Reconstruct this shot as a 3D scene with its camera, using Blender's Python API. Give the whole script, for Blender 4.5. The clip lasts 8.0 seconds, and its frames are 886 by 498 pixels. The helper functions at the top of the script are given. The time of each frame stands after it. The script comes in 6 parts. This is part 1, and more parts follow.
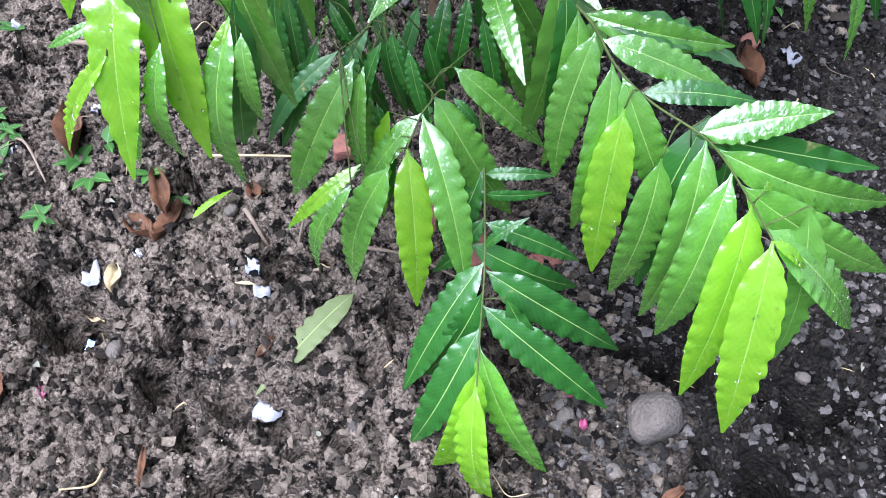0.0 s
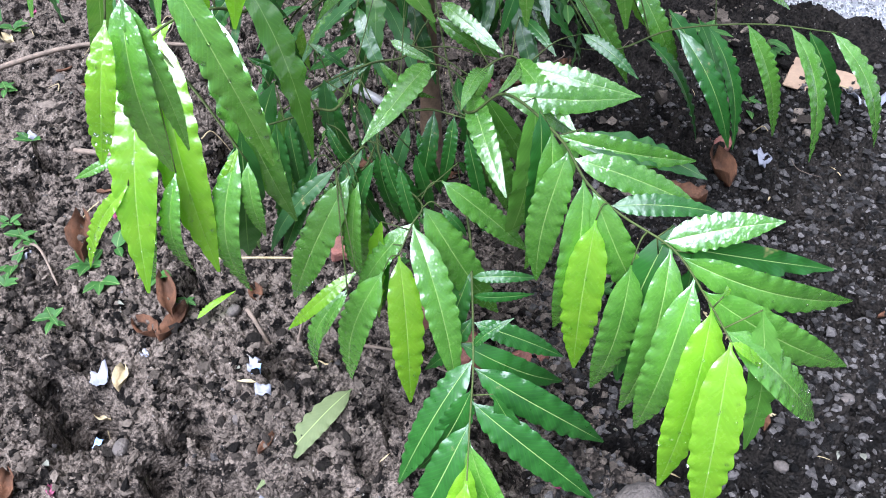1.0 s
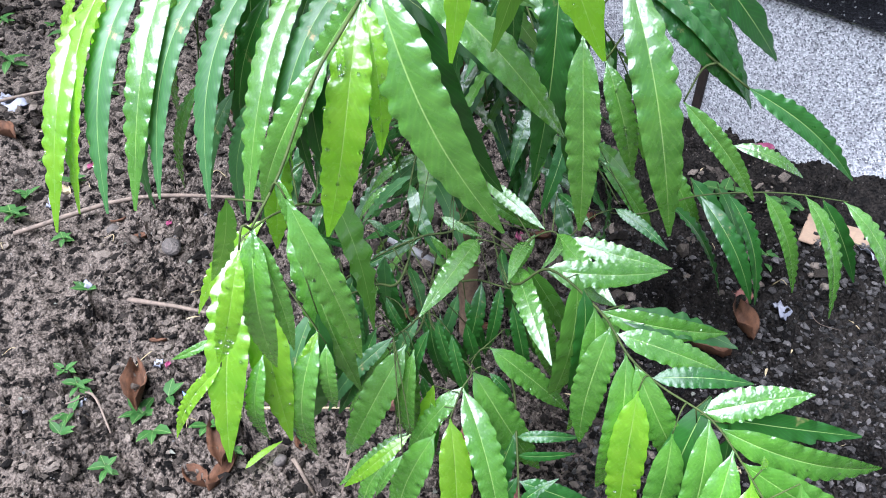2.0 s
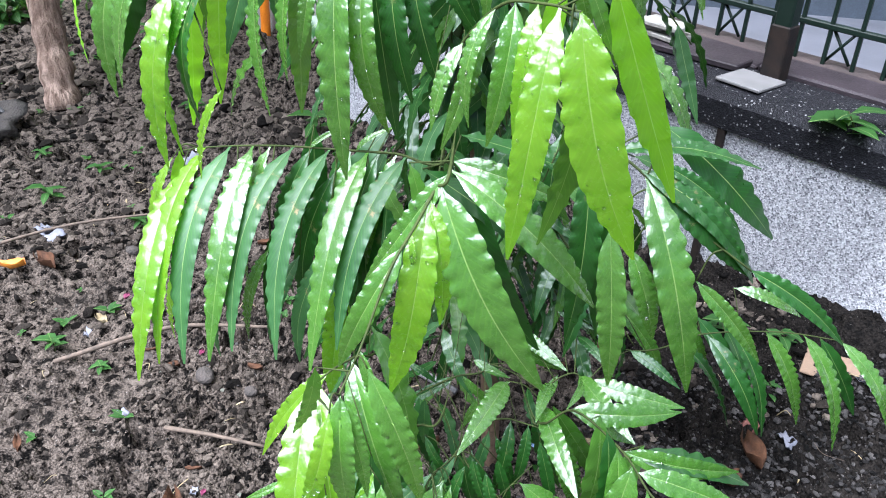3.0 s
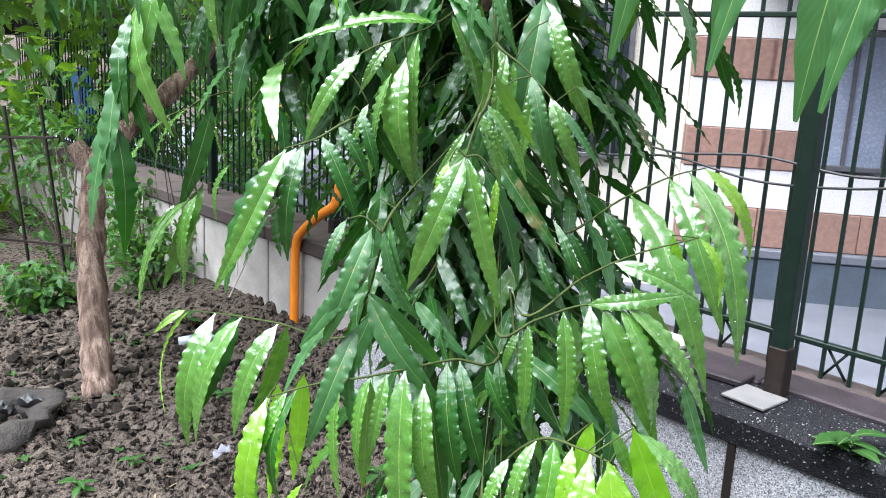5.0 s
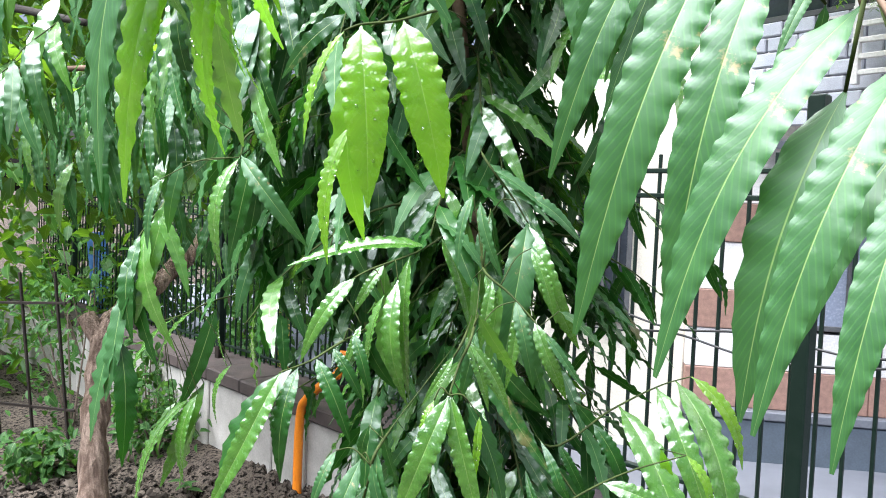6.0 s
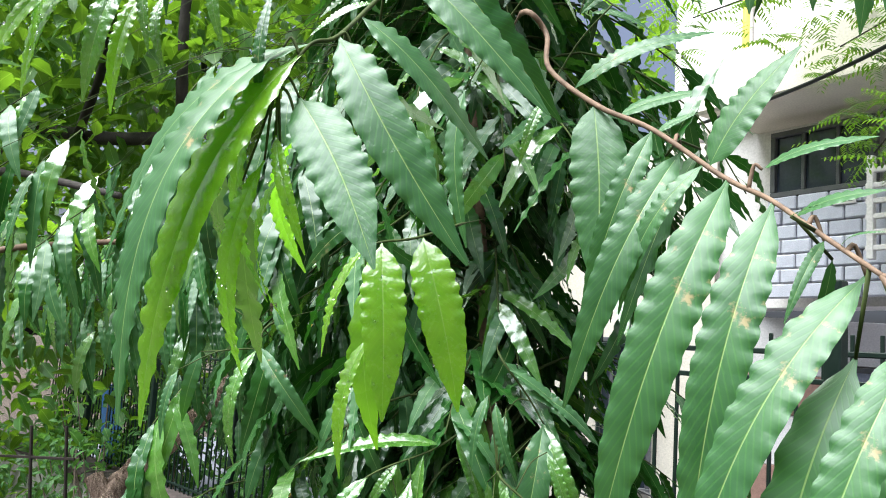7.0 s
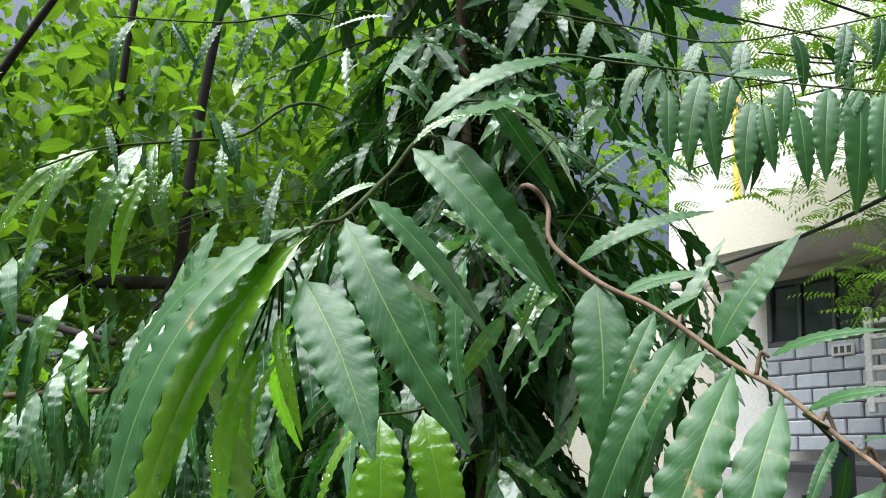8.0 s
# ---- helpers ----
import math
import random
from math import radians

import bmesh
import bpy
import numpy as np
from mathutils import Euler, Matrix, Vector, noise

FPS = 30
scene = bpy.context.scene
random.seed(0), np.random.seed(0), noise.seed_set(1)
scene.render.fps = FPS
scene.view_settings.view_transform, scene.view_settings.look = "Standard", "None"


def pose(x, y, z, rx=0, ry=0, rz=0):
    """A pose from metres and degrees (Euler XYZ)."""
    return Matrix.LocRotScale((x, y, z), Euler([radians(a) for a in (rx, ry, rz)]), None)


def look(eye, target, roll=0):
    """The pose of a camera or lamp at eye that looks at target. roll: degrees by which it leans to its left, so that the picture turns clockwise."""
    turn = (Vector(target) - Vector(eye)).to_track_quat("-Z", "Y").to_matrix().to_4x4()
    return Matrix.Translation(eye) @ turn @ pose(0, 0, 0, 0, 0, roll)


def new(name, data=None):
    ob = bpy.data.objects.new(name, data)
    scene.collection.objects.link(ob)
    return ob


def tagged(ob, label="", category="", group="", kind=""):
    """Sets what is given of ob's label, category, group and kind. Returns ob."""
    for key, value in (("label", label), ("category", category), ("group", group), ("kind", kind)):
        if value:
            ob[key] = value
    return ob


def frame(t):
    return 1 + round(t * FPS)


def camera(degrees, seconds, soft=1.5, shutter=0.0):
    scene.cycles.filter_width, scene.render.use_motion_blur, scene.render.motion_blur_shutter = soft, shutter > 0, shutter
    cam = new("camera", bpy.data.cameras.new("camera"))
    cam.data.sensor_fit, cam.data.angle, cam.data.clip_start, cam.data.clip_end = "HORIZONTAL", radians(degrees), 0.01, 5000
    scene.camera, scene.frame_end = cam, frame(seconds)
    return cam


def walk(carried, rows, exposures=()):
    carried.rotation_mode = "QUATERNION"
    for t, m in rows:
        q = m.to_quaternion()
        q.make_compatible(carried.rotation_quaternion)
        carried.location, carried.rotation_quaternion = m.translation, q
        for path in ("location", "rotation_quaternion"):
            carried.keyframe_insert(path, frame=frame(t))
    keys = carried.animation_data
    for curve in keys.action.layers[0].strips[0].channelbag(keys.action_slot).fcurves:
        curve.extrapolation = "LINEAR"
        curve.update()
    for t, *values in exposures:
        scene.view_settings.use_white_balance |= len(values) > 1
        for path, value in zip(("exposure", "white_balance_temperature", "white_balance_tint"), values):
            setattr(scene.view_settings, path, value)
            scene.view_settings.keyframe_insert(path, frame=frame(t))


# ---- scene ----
cam = camera(54.4, 8.0, soft=1.0)
PATH = [
    (0, (0.192, -0.055, 1.086), (0.011, 1.192, -0.467), -3.4),
    (0.5, (0.207, -0.068, 1.121), (0.027, 1.243, -0.379), -3.5),
    (1, (0.21, -0.088, 1.158), (0.023, 1.306, -0.264), -3.7),
    (1.5, (0.203, -0.097, 1.216), (-0.01, 1.39, -0.105), -4.2),
    (1.7, (0.187, -0.104, 1.235), (-0.029, 1.42, -0.041), -3.9),
    (2.8, (0.132, -0.182, 1.368), (-0.094, 1.511, 0.327), -3.4),
    (3, (0.127, -0.203, 1.391), (-0.095, 1.516, 0.392), -3.2),
    (3.5, (0.111, -0.246, 1.452), (-0.12, 1.531, 0.564), -3.1),
    (4, (0.092, -0.281, 1.508), (-0.164, 1.55, 0.745), -3.2),
    (4.5, (0.099, -0.303, 1.562), (-0.154, 1.581, 0.942), -3.1),
    (4.7, (0.101, -0.306, 1.581), (-0.148, 1.599, 1.025), -2.9),
    (5.8, (0.123, -0.338, 1.689), (-0.106, 1.641, 1.522), -2.7),
    (6, (0.14, -0.339, 1.711), (-0.112, 1.642, 1.604), -3.1),
    (6.5, (0.144, -0.348, 1.743), (-0.122, 1.633, 1.801), -2.9),
    (7, (0.147, -0.349, 1.777), (-0.13, 1.616, 2.025), -1.8),
    (7.5, (0.145, -0.346, 1.809), (-0.118, 1.592, 2.224), -1.5),
    (8, (0.142, -0.349, 1.813), (-0.109, 1.554, 2.377), -1.1),
]
EXPOSURE = [(0, 2.74, 5300, 15), (2, 2.70, 5350, 14), (3.5, 2.55, 5500, 12), (4.7, 2.74, 5650, 11), (6.0, 2.78, 5750, 9), (7.0, 2.38, 5850, 6), (7.5, 1.98, 5900, 4), (8, 1.70, 5900, 3)]
# bed, plants and camera path turn together to fit the camera's view, so the fence stands upright; all are given
# untilted
VIEW_TILT = 5.5
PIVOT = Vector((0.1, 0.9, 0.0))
TILT = Matrix.Translation(PIVOT) @ Matrix.Rotation(radians(-VIEW_TILT), 4, Vector((-0.13, 0.99, 0.0)).normalized()) @ Matrix.Translation(-PIVOT)
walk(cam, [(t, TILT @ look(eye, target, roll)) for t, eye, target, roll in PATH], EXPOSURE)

# ---- world and light ----
world = bpy.data.worlds.new("sky")
scene.world = world
world.use_nodes = True
wn = world.node_tree.nodes
sky = wn.new("ShaderNodeTexSky")
sky.sky_type = "NISHITA"
sky.sun_disc = False
sky.sun_elevation, sky.sun_rotation = radians(69.9), radians(249)
sky.air_density, sky.dust_density, sky.ozone_density = 0.5, 10.0, 0.3
world.node_tree.links.new(sky.outputs["Color"], wn["Background"].inputs["Color"])
wn["Background"].inputs["Strength"].default_value = 0.05

sun = new("sun", bpy.data.lights.new("sun", "SUN"))
sun.data.energy, sun.data.angle, sun.data.color = 2.7, radians(58), (1.0, 0.985, 0.96)
sun.matrix_world = look((-0.45, -0.72, 1.45), (0, 0, 0))


# ---- materials ----
class Nodes:
    """A small wrapper round one material's node tree."""

    def __init__(self, name):
        self.m = bpy.data.materials.new(name)
        self.m.use_nodes = True
        self.t = self.m.node_tree
        self.bsdf = self.t.nodes["Principled BSDF"]
        self.out = self.t.nodes["Material Output"]

    def add(self, kind, **inputs):
        n = self.t.nodes.new(kind)
        for k, v in inputs.items():
            self.put(n, k.replace("_", " "), v)
        return n

    def put(self, n, key, v):
        key = int(key) if key.isdigit() else key
        if hasattr(v, "is_output"):
            self.t.links.new(v, n.inputs[key])
        else:
            n.inputs[key].default_value = v

    def noise(self, scale, detail=4.0, vec=None, rough=0.55):
        n = self.add("ShaderNodeTexNoise", Scale=scale, Detail=detail, Roughness=rough)
        if vec:
            self.put(n, "Vector", vec)
        return n.outputs["Fac"]

    def voronoi(self, scale, vec=None, feature="F1"):
        n = self.add("ShaderNodeTexVoronoi", Scale=scale)
        n.feature = feature
        if vec:
            self.put(n, "Vector", vec)
        return n

    def ramp(self, fac, *stops):
        n = self.add("ShaderNodeValToRGB", Fac=fac)
        e = n.color_ramp.elements
        while len(e) < len(stops):
            e.new(0.5)
        for el, (p, c) in zip(e, stops):
            el.position = p
            el.color = (c, c, c, 1) if isinstance(c, (int, float)) else (*c, 1)
        return n.outputs["Color"]

    def mix(self, fac, a, b, how="MIX"):
        n = self.t.nodes.new("ShaderNodeMix")
        n.data_type, n.blend_type = "RGBA", how
        for i, v in ((0, fac), (6, a), (7, b)):
            if hasattr(v, "is_output"):
                self.t.links.new(v, n.inputs[i])
            elif i == 0:
                n.inputs[0].default_value = v
            else:
                n.inputs[i].default_value = (*v, 1)
        return n.outputs[2]

    def math(self, op, a, b=0.0):
        n = self.t.nodes.new("ShaderNodeMath")
        n.operation = op
        for i, v in ((0, a), (1, b)):
            if hasattr(v, "is_output"):
                self.t.links.new(v, n.inputs[i])
            else:
                n.inputs[i].default_value = v
        return n.outputs[0]

    def coords(self, kind="Object"):
        return self.t.nodes.new("ShaderNodeTexCoord").outputs[kind]

    def bump(self, height, strength, distance=0.01):
        n = self.add("ShaderNodeBump", Height=height, Strength=strength, Distance=distance)
        self.put(self.bsdf, "Normal", n.outputs["Normal"])

    def surface(self, colour, rough=0.7, metal=0.0, spec=0.5):
        self.put(self.bsdf, "Base Color", colour if hasattr(colour, "is_output") else (*colour, 1))
        self.put(self.bsdf, "Roughness", rough)
        self.put(self.bsdf, "Metallic", metal)
        self.put(self.bsdf, "Specular IOR Level", spec)
        return self.m


def rough_mat(name, c1, c2, scale=12.0, fine=90.0, rough=0.75, bump=0.3, metal=0.0, dist=0.004, vary=0.0, spec=0.5):
    """A mottled surface: broad stains, a fine grain, a grainy relief."""
    n = Nodes(name)
    v = n.coords()
    broad = n.noise(scale, 5, v)
    grain = n.noise(fine, 3, v)
    col = n.mix(n.ramp(broad, (0.3, 0.0), (0.7, 1.0)), c1, c2)
    col = n.mix(0.35, col, n.ramp(grain, (0.3, 0.35), (0.7, 1.0)), "MULTIPLY")
    if vary:
        rnd = n.t.nodes.new("ShaderNodeObjectInfo").outputs["Random"]
        col = n.mix(vary, col, n.ramp(rnd, (0.0, 0.45), (1.0, 1.0)), "MULTIPLY")
    n.bump(n.math("ADD", grain, broad), bump, dist)
    return n.surface(col, n.ramp(grain, (0.2, max(0.0, rough - 0.12)), (0.8, min(1.0, rough + 0.1))), metal, spec)


def leaf_mat(name, dark, light, back, rough=0.3, glow=0.3, blotch=0.0, coat=0.35, spec=0.7):
    """Leaf blade: pale midrib, side veins, uneven green, thin enough to pass light. glow is the share that is let through."""
    n = Nodes(name)
    uv = n.t.nodes.new("ShaderNodeUVMap").outputs["UV"]
    sep = n.t.nodes.new("ShaderNodeSeparateXYZ")
    n.t.links.new(uv, sep.inputs[0])
    across = n.math("ABSOLUTE", n.math("SUBTRACT", sep.outputs[0], 0.5))
    isl = n.t.nodes.new("ShaderNodeNewGeometry").outputs["Random Per Island"]
    rnd = n.math("FRACT", n.math("ADD", isl, n.t.nodes.new("ShaderNodeObjectInfo").outputs["Random"]))
    v = n.coords()
    patch = n.noise(9.0, 4, v)
    col = n.mix(n.ramp(patch, (0.3, 0.0), (0.7, 1.0)), dark, light)
    col = n.mix(n.math("MULTIPLY", rnd, 0.55), col, light)
    # side veins run outwards and forwards from the midrib
    vein = n.math("SINE", n.math("MULTIPLY", n.math("SUBTRACT", sep.outputs[1], n.math("MULTIPLY", across, 0.28)), 150.0))
    veins = n.ramp(vein, (0.55, 0.0), (1.0, 1.0))
    col = n.mix(n.math("MULTIPLY", veins, 0.09), col, back)
    rib = n.ramp(across, (0.0, 1.0), (0.007, 1.0), (0.019, 0.0))
    col = n.mix(n.math("MULTIPLY", rib, 0.36), col, (0.42, 0.55, 0.18))
    if blotch:
        spots = n.ramp(n.noise(5.0, 6, v, 0.7), (0.65, 0.0), (0.70, blotch))
        col = n.mix(spots, col, (0.36, 0.24, 0.12))
    height = n.math("ADD", n.math("MULTIPLY", rib, -1.2), n.math("ADD", n.math("MULTIPLY", veins, -0.05), n.math("MULTIPLY", n.noise(40.0, 2, v), 0.12)))
    n.bump(height, 0.3, 0.003)
    n.surface(col, n.ramp(n.noise(30.0, 3, v), (0.3, rough - 0.07), (0.7, rough + 0.1)), 0.0, spec)
    n.put(n.bsdf, "Coat Weight", coat)
    n.put(n.bsdf, "Coat IOR", 1.55)
    n.put(n.bsdf, "Coat Roughness", 0.14)
    # a waxy, puckered skin breaks up the gloss
    wax = n.add("ShaderNodeBump", Height=n.noise(16.0, 2, v, 0.5), Strength=0.45, Distance=0.010)
    n.put(n.bsdf, "Coat Normal", wax.outputs["Normal"])
    thin = n.add("ShaderNodeBsdfTranslucent", Color=n.mix(0.75, col, back))
    both = n.add("ShaderNodeMixShader", Fac=glow)
    n.t.links.new(n.bsdf.outputs[0], both.inputs[1])
    n.t.links.new(thin.outputs[0], both.inputs[2])
    n.t.links.new(both.outputs[0], n.out.inputs[0])
    return n.m


LEAF = [
    # leaf_dark serves dark leaves and, by its colour, the shade inside the tree
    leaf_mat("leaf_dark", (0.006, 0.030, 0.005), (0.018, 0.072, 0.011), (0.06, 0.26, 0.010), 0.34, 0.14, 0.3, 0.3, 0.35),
    leaf_mat("leaf_mid", (0.030, 0.092, 0.012), (0.066, 0.164, 0.022), (0.20, 0.44, 0.03), 0.24, 0.25, 0.0, 1.0, 0.62),
    leaf_mat("leaf_young", (0.088, 0.205, 0.009), (0.155, 0.285, 0.015), (0.30, 0.74, 0.01), 0.23, 0.50, 0.0, 1.0, 0.62),
    leaf_mat("leaf_grey_green", (0.019, 0.064, 0.021), (0.038, 0.104, 0.032), (0.12, 0.38, 0.020), 0.44, 0.20, 0.6, 0.1, 0.4),
    leaf_mat("leaf_fallen", (0.050, 0.066, 0.026), (0.080, 0.098, 0.042), (0.12, 0.15, 0.06), 0.7, 0.10, 0.0, 0.0, 0.2),
]
LEAF_FAR = leaf_mat("leaf_far", (0.006, 0.028, 0.005), (0.026, 0.090, 0.010), (0.34, 0.62, 0.025), 0.5, 0.33, 0.0, 0.0, 0.3)
LEAF_WEED = leaf_mat("leaf_weed", (0.008, 0.034, 0.007), (0.028, 0.085, 0.016), (0.16, 0.36, 0.04), 0.55, 0.25, 0.0, 0.0, 0.25)
WATER = Nodes("water").surface((1.0, 1.0, 1.0), 0.02)
WATER.node_tree.nodes["Principled BSDF"].inputs["Transmission Weight"].default_value = 1.0
WATER.node_tree.nodes["Principled BSDF"].inputs["IOR"].default_value = 1.33
TWIG = rough_mat("green_twig", (0.055, 0.075, 0.020), (0.032, 0.045, 0.014), 60, 300, 0.7, 0.2, dist=0.001, spec=0.12)
WOODY = rough_mat("woody_twig", (0.20, 0.135, 0.088), (0.095, 0.062, 0.042), 60, 300, 0.7, 0.3, dist=0.001, spec=0.2)
def bark_mat(name, pale, dark):
    """Bark with long upright ridges and dark furrows."""
    n = Nodes(name)
    v = n.coords()
    upright = n.add("ShaderNodeMapping", Vector=v)
    upright.inputs["Scale"].default_value = (30.0, 30.0, 3.5)
    ridge = n.noise(1.0, 5, upright.outputs["Vector"], 0.6)
    broad = n.noise(6.0, 4, v)
    fine = n.noise(140.0, 3, v)
    col = n.mix(n.ramp(ridge, (0.40, 0.0), (0.60, 1.0)), dark, pale)
    col = n.mix(n.ramp(broad, (0.35, 0.55), (0.6, 0.0)), col, dark)
    col = n.mix(0.5, col, n.ramp(fine, (0.3, 0.4), (0.7, 1.1)), "MULTIPLY")
    n.bump(n.math("ADD", n.math("MULTIPLY", ridge, 3.0), fine), 1.0, 0.02)
    return n.surface(col, 0.9, 0.0, 0.15)


BARK = bark_mat("bark", (0.50, 0.370, 0.290), (0.17, 0.115, 0.085))
DARKBARK = rough_mat("dark_bark", (0.035, 0.028, 0.022), (0.015, 0.012, 0.010), 20, 150, 0.9, 0.6)


def soil_mat(name):
    """Pale dry crust with shade between crumbs put into the colour; the earth is darker towards the gravel."""
    n = Nodes(name)
    v = n.coords()
    sep = n.t.nodes.new("ShaderNodeSeparateXYZ")
    n.t.links.new(v, sep.inputs[0])
    broad = n.noise(3.0, 5, v)
    mid = n.noise(34.0, 6, v, 0.65)
    fine = n.noise(190.0, 4, v, 0.7)
    crumb = n.voronoi(130.0, v)
    # near-black gaps between crumbs are shade put into the colour
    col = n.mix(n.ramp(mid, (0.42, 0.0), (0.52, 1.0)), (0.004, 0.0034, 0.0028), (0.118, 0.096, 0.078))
    # dark earth by the gravel, deepened by the leaves' shade in its colour
    dark_earth = n.ramp(n.math("ADD", sep.outputs[0], n.math("MULTIPLY", n.math("SUBTRACT", broad, 0.5), 0.9)), (0.18, 0.0), (0.36, 1.0))
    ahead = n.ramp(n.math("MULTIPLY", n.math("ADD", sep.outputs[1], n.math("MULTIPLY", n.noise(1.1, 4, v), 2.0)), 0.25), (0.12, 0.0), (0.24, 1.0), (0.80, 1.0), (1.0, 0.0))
    dark_earth = n.math("MULTIPLY", dark_earth, ahead)
    col = n.mix(n.math("MULTIPLY", dark_earth, 0.93), col, (0.006, 0.0055, 0.005))
    col = n.mix(n.ramp(broad, (0.30, 0.45), (0.50, 0.0)), col, (0.040, 0.034, 0.029))
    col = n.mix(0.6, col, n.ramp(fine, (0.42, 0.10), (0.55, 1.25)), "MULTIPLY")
    bits = n.ramp(n.noise(120.0, 2, v), (0.70, 0.0), (0.73, 0.8))
    col = n.mix(bits, col, (0.22, 0.20, 0.18))
    h = n.math("ADD", n.math("MULTIPLY", crumb.outputs["Distance"], -1.0), n.math("ADD", fine, n.math("MULTIPLY", mid, 1.5)))
    n.bump(h, 1.0, 0.006)
    return n.surface(col, 0.95, 0.0, 0.06)


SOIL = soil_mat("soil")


def clod_mat(name, c1, c2, rough=0.85):
    n = Nodes(name)
    v = n.coords()
    isl = n.t.nodes.new("ShaderNodeNewGeometry").outputs["Random Per Island"]
    fine = n.noise(220.0, 4, v, 0.7)
    broad = n.ramp(n.noise(7.0, 4, v), (0.35, 0.45), (0.65, 1.0))
    col = n.mix(0.8, n.mix(n.math("POWER", isl, 1.6), c1, c2), broad, "MULTIPLY")
    col = n.mix(0.6, col, n.ramp(fine, (0.3, 0.3), (0.65, 1.1)), "MULTIPLY")
    n.bump(fine, 1.0, 0.006)
    return n.surface(col, rough, 0.0, 0.08)


CLOD = clod_mat("clod", (0.004, 0.0034, 0.0028), (0.20, 0.164, 0.132))
GRIT = clod_mat("grit", (0.004, 0.0038, 0.0036), (0.135, 0.124, 0.117), 0.45)


def pebbledash(name, ground, light, darkc, scale=150.0, share=0.80, spec=0.5):
    n = Nodes(name)
    v = n.coords()
    vo = n.voronoi(scale, v)
    sep = n.t.nodes.new("ShaderNodeSeparateColor")
    n.t.links.new(vo.outputs["Color"], sep.inputs[0])
    col = n.mix(n.ramp(sep.outputs[0], (0.62, 0.0), (0.64, 1.0)), ground, light)
    col = n.mix(n.ramp(sep.outputs[1], (share, 0.0), (share + 0.02, 1.0)), col, darkc)
    stain = n.ramp(n.noise(3.0, 6, v), (0.35, 0.55), (0.65, 1.0))
    col = n.mix(0.7, col, stain, "MULTIPLY")
    n.bump(vo.outputs["Distance"], 0.5, 0.004)
    return n.surface(col, n.ramp(sep.outputs[2], (0.0, 0.35), (1.0, 0.8)), 0.0, spec)


DASH = pebbledash("pebbledash", (0.30, 0.30, 0.31), (0.52, 0.52, 0.53), (0.12, 0.12, 0.13), 260.0, 0.82)
TERRAZZO = pebbledash("dark_terrazzo", (0.010, 0.010, 0.012), (0.020, 0.020, 0.023), (0.24, 0.24, 0.24), 260.0, 0.968, 0.12)
CONCRETE = rough_mat("old_concrete", (0.40, 0.375, 0.345), (0.25, 0.235, 0.215), 5, 90, 0.85, 0.3)
COPING_OLD = rough_mat("brown_coping", (0.062, 0.043, 0.039), (0.032, 0.024, 0.022), 8, 90, 0.8, 0.4)
PLANK = rough_mat("purple_brown_board", (0.034, 0.026, 0.030), (0.018, 0.014, 0.016), 9, 140, 0.6, 0.3, spec=0.25)
IRON = rough_mat("green_painted_iron", (0.0025, 0.010, 0.006), (0.007, 0.016, 0.011), 25, 200, 0.5, 0.25, dist=0.001, spec=0.25)
RUST = rough_mat("black_iron", (0.009, 0.008, 0.0075), (0.024, 0.016, 0.012), 25, 200, 0.7, 0.4, dist=0.001, spec=0.2)
TILE = rough_mat("pale_tile", (0.19, 0.185, 0.18), (0.14, 0.137, 0.133), 12, 150, 0.5, 0.15, dist=0.001)
SLAB = rough_mat("cream_slab", (0.36, 0.35, 0.31), (0.22, 0.21, 0.185), 14, 150, 0.7, 0.3)
PAVING = rough_mat("grey_paving", (0.150, 0.156, 0.180), (0.115, 0.120, 0.140), 3, 60, 0.6, 0.15)
PLINTH = rough_mat("blue_grey_plinth", (0.085, 0.105, 0.135), (0.065, 0.080, 0.10), 6, 90, 0.5, 0.15)
WHITEWASH = rough_mat("white_paint", (0.72, 0.69, 0.68), (0.64, 0.61, 0.60), 3, 80, 0.7, 0.12)
CREAM = rough_mat("cream_wall", (0.72, 0.66, 0.56), (0.64, 0.58, 0.49), 3, 80, 0.8, 0.12)
REDSTONE = rough_mat("red_granite", (0.36, 0.21, 0.16), (0.24, 0.14, 0.11), 28, 170, 0.55, 0.2, vary=0.3)
GREYBRICK = rough_mat("lilac_grey_stone", (0.58, 0.58, 0.66), (0.48, 0.49, 0.57), 14, 120, 0.75, 0.4, vary=0.4)
ORANGE = rough_mat("orange_plastic", (0.85, 0.26, 0.012), (0.75, 0.21, 0.010), 20, 200, 0.4, 0.08, dist=0.001)
BRICK = rough_mat("red_brick", (0.17, 0.060, 0.042), (0.09, 0.038, 0.030), 25, 180, 0.85, 0.6)
PLANTER = rough_mat("mottled_concrete", (0.060, 0.050, 0.042), (0.022, 0.018, 0.015), 18, 120, 0.9, 0.9, dist=0.02)
STONE = rough_mat("rough_stone", (0.075, 0.061, 0.051), (0.032, 0.027, 0.023), 22, 180, 0.85, 0.8, dist=0.006)
CARD = rough_mat("cardboard", (0.22, 0.15, 0.095), (0.16, 0.105, 0.068), 12, 160, 0.85, 0.15)
PAPER = rough_mat("torn_paper", (0.24, 0.24, 0.27), (0.12, 0.125, 0.15), 30, 120, 0.7, 0.3, spec=0.1)
BLUEBIT = rough_mat("blue_plastic", (0.10, 0.22, 0.55), (0.40, 0.48, 0.62), 60, 200, 0.4, 0.2)
PINKBIT = rough_mat("pink_petal", (0.16, 0.014, 0.06), (0.08, 0.010, 0.03), 60, 200, 0.6, 0.2)
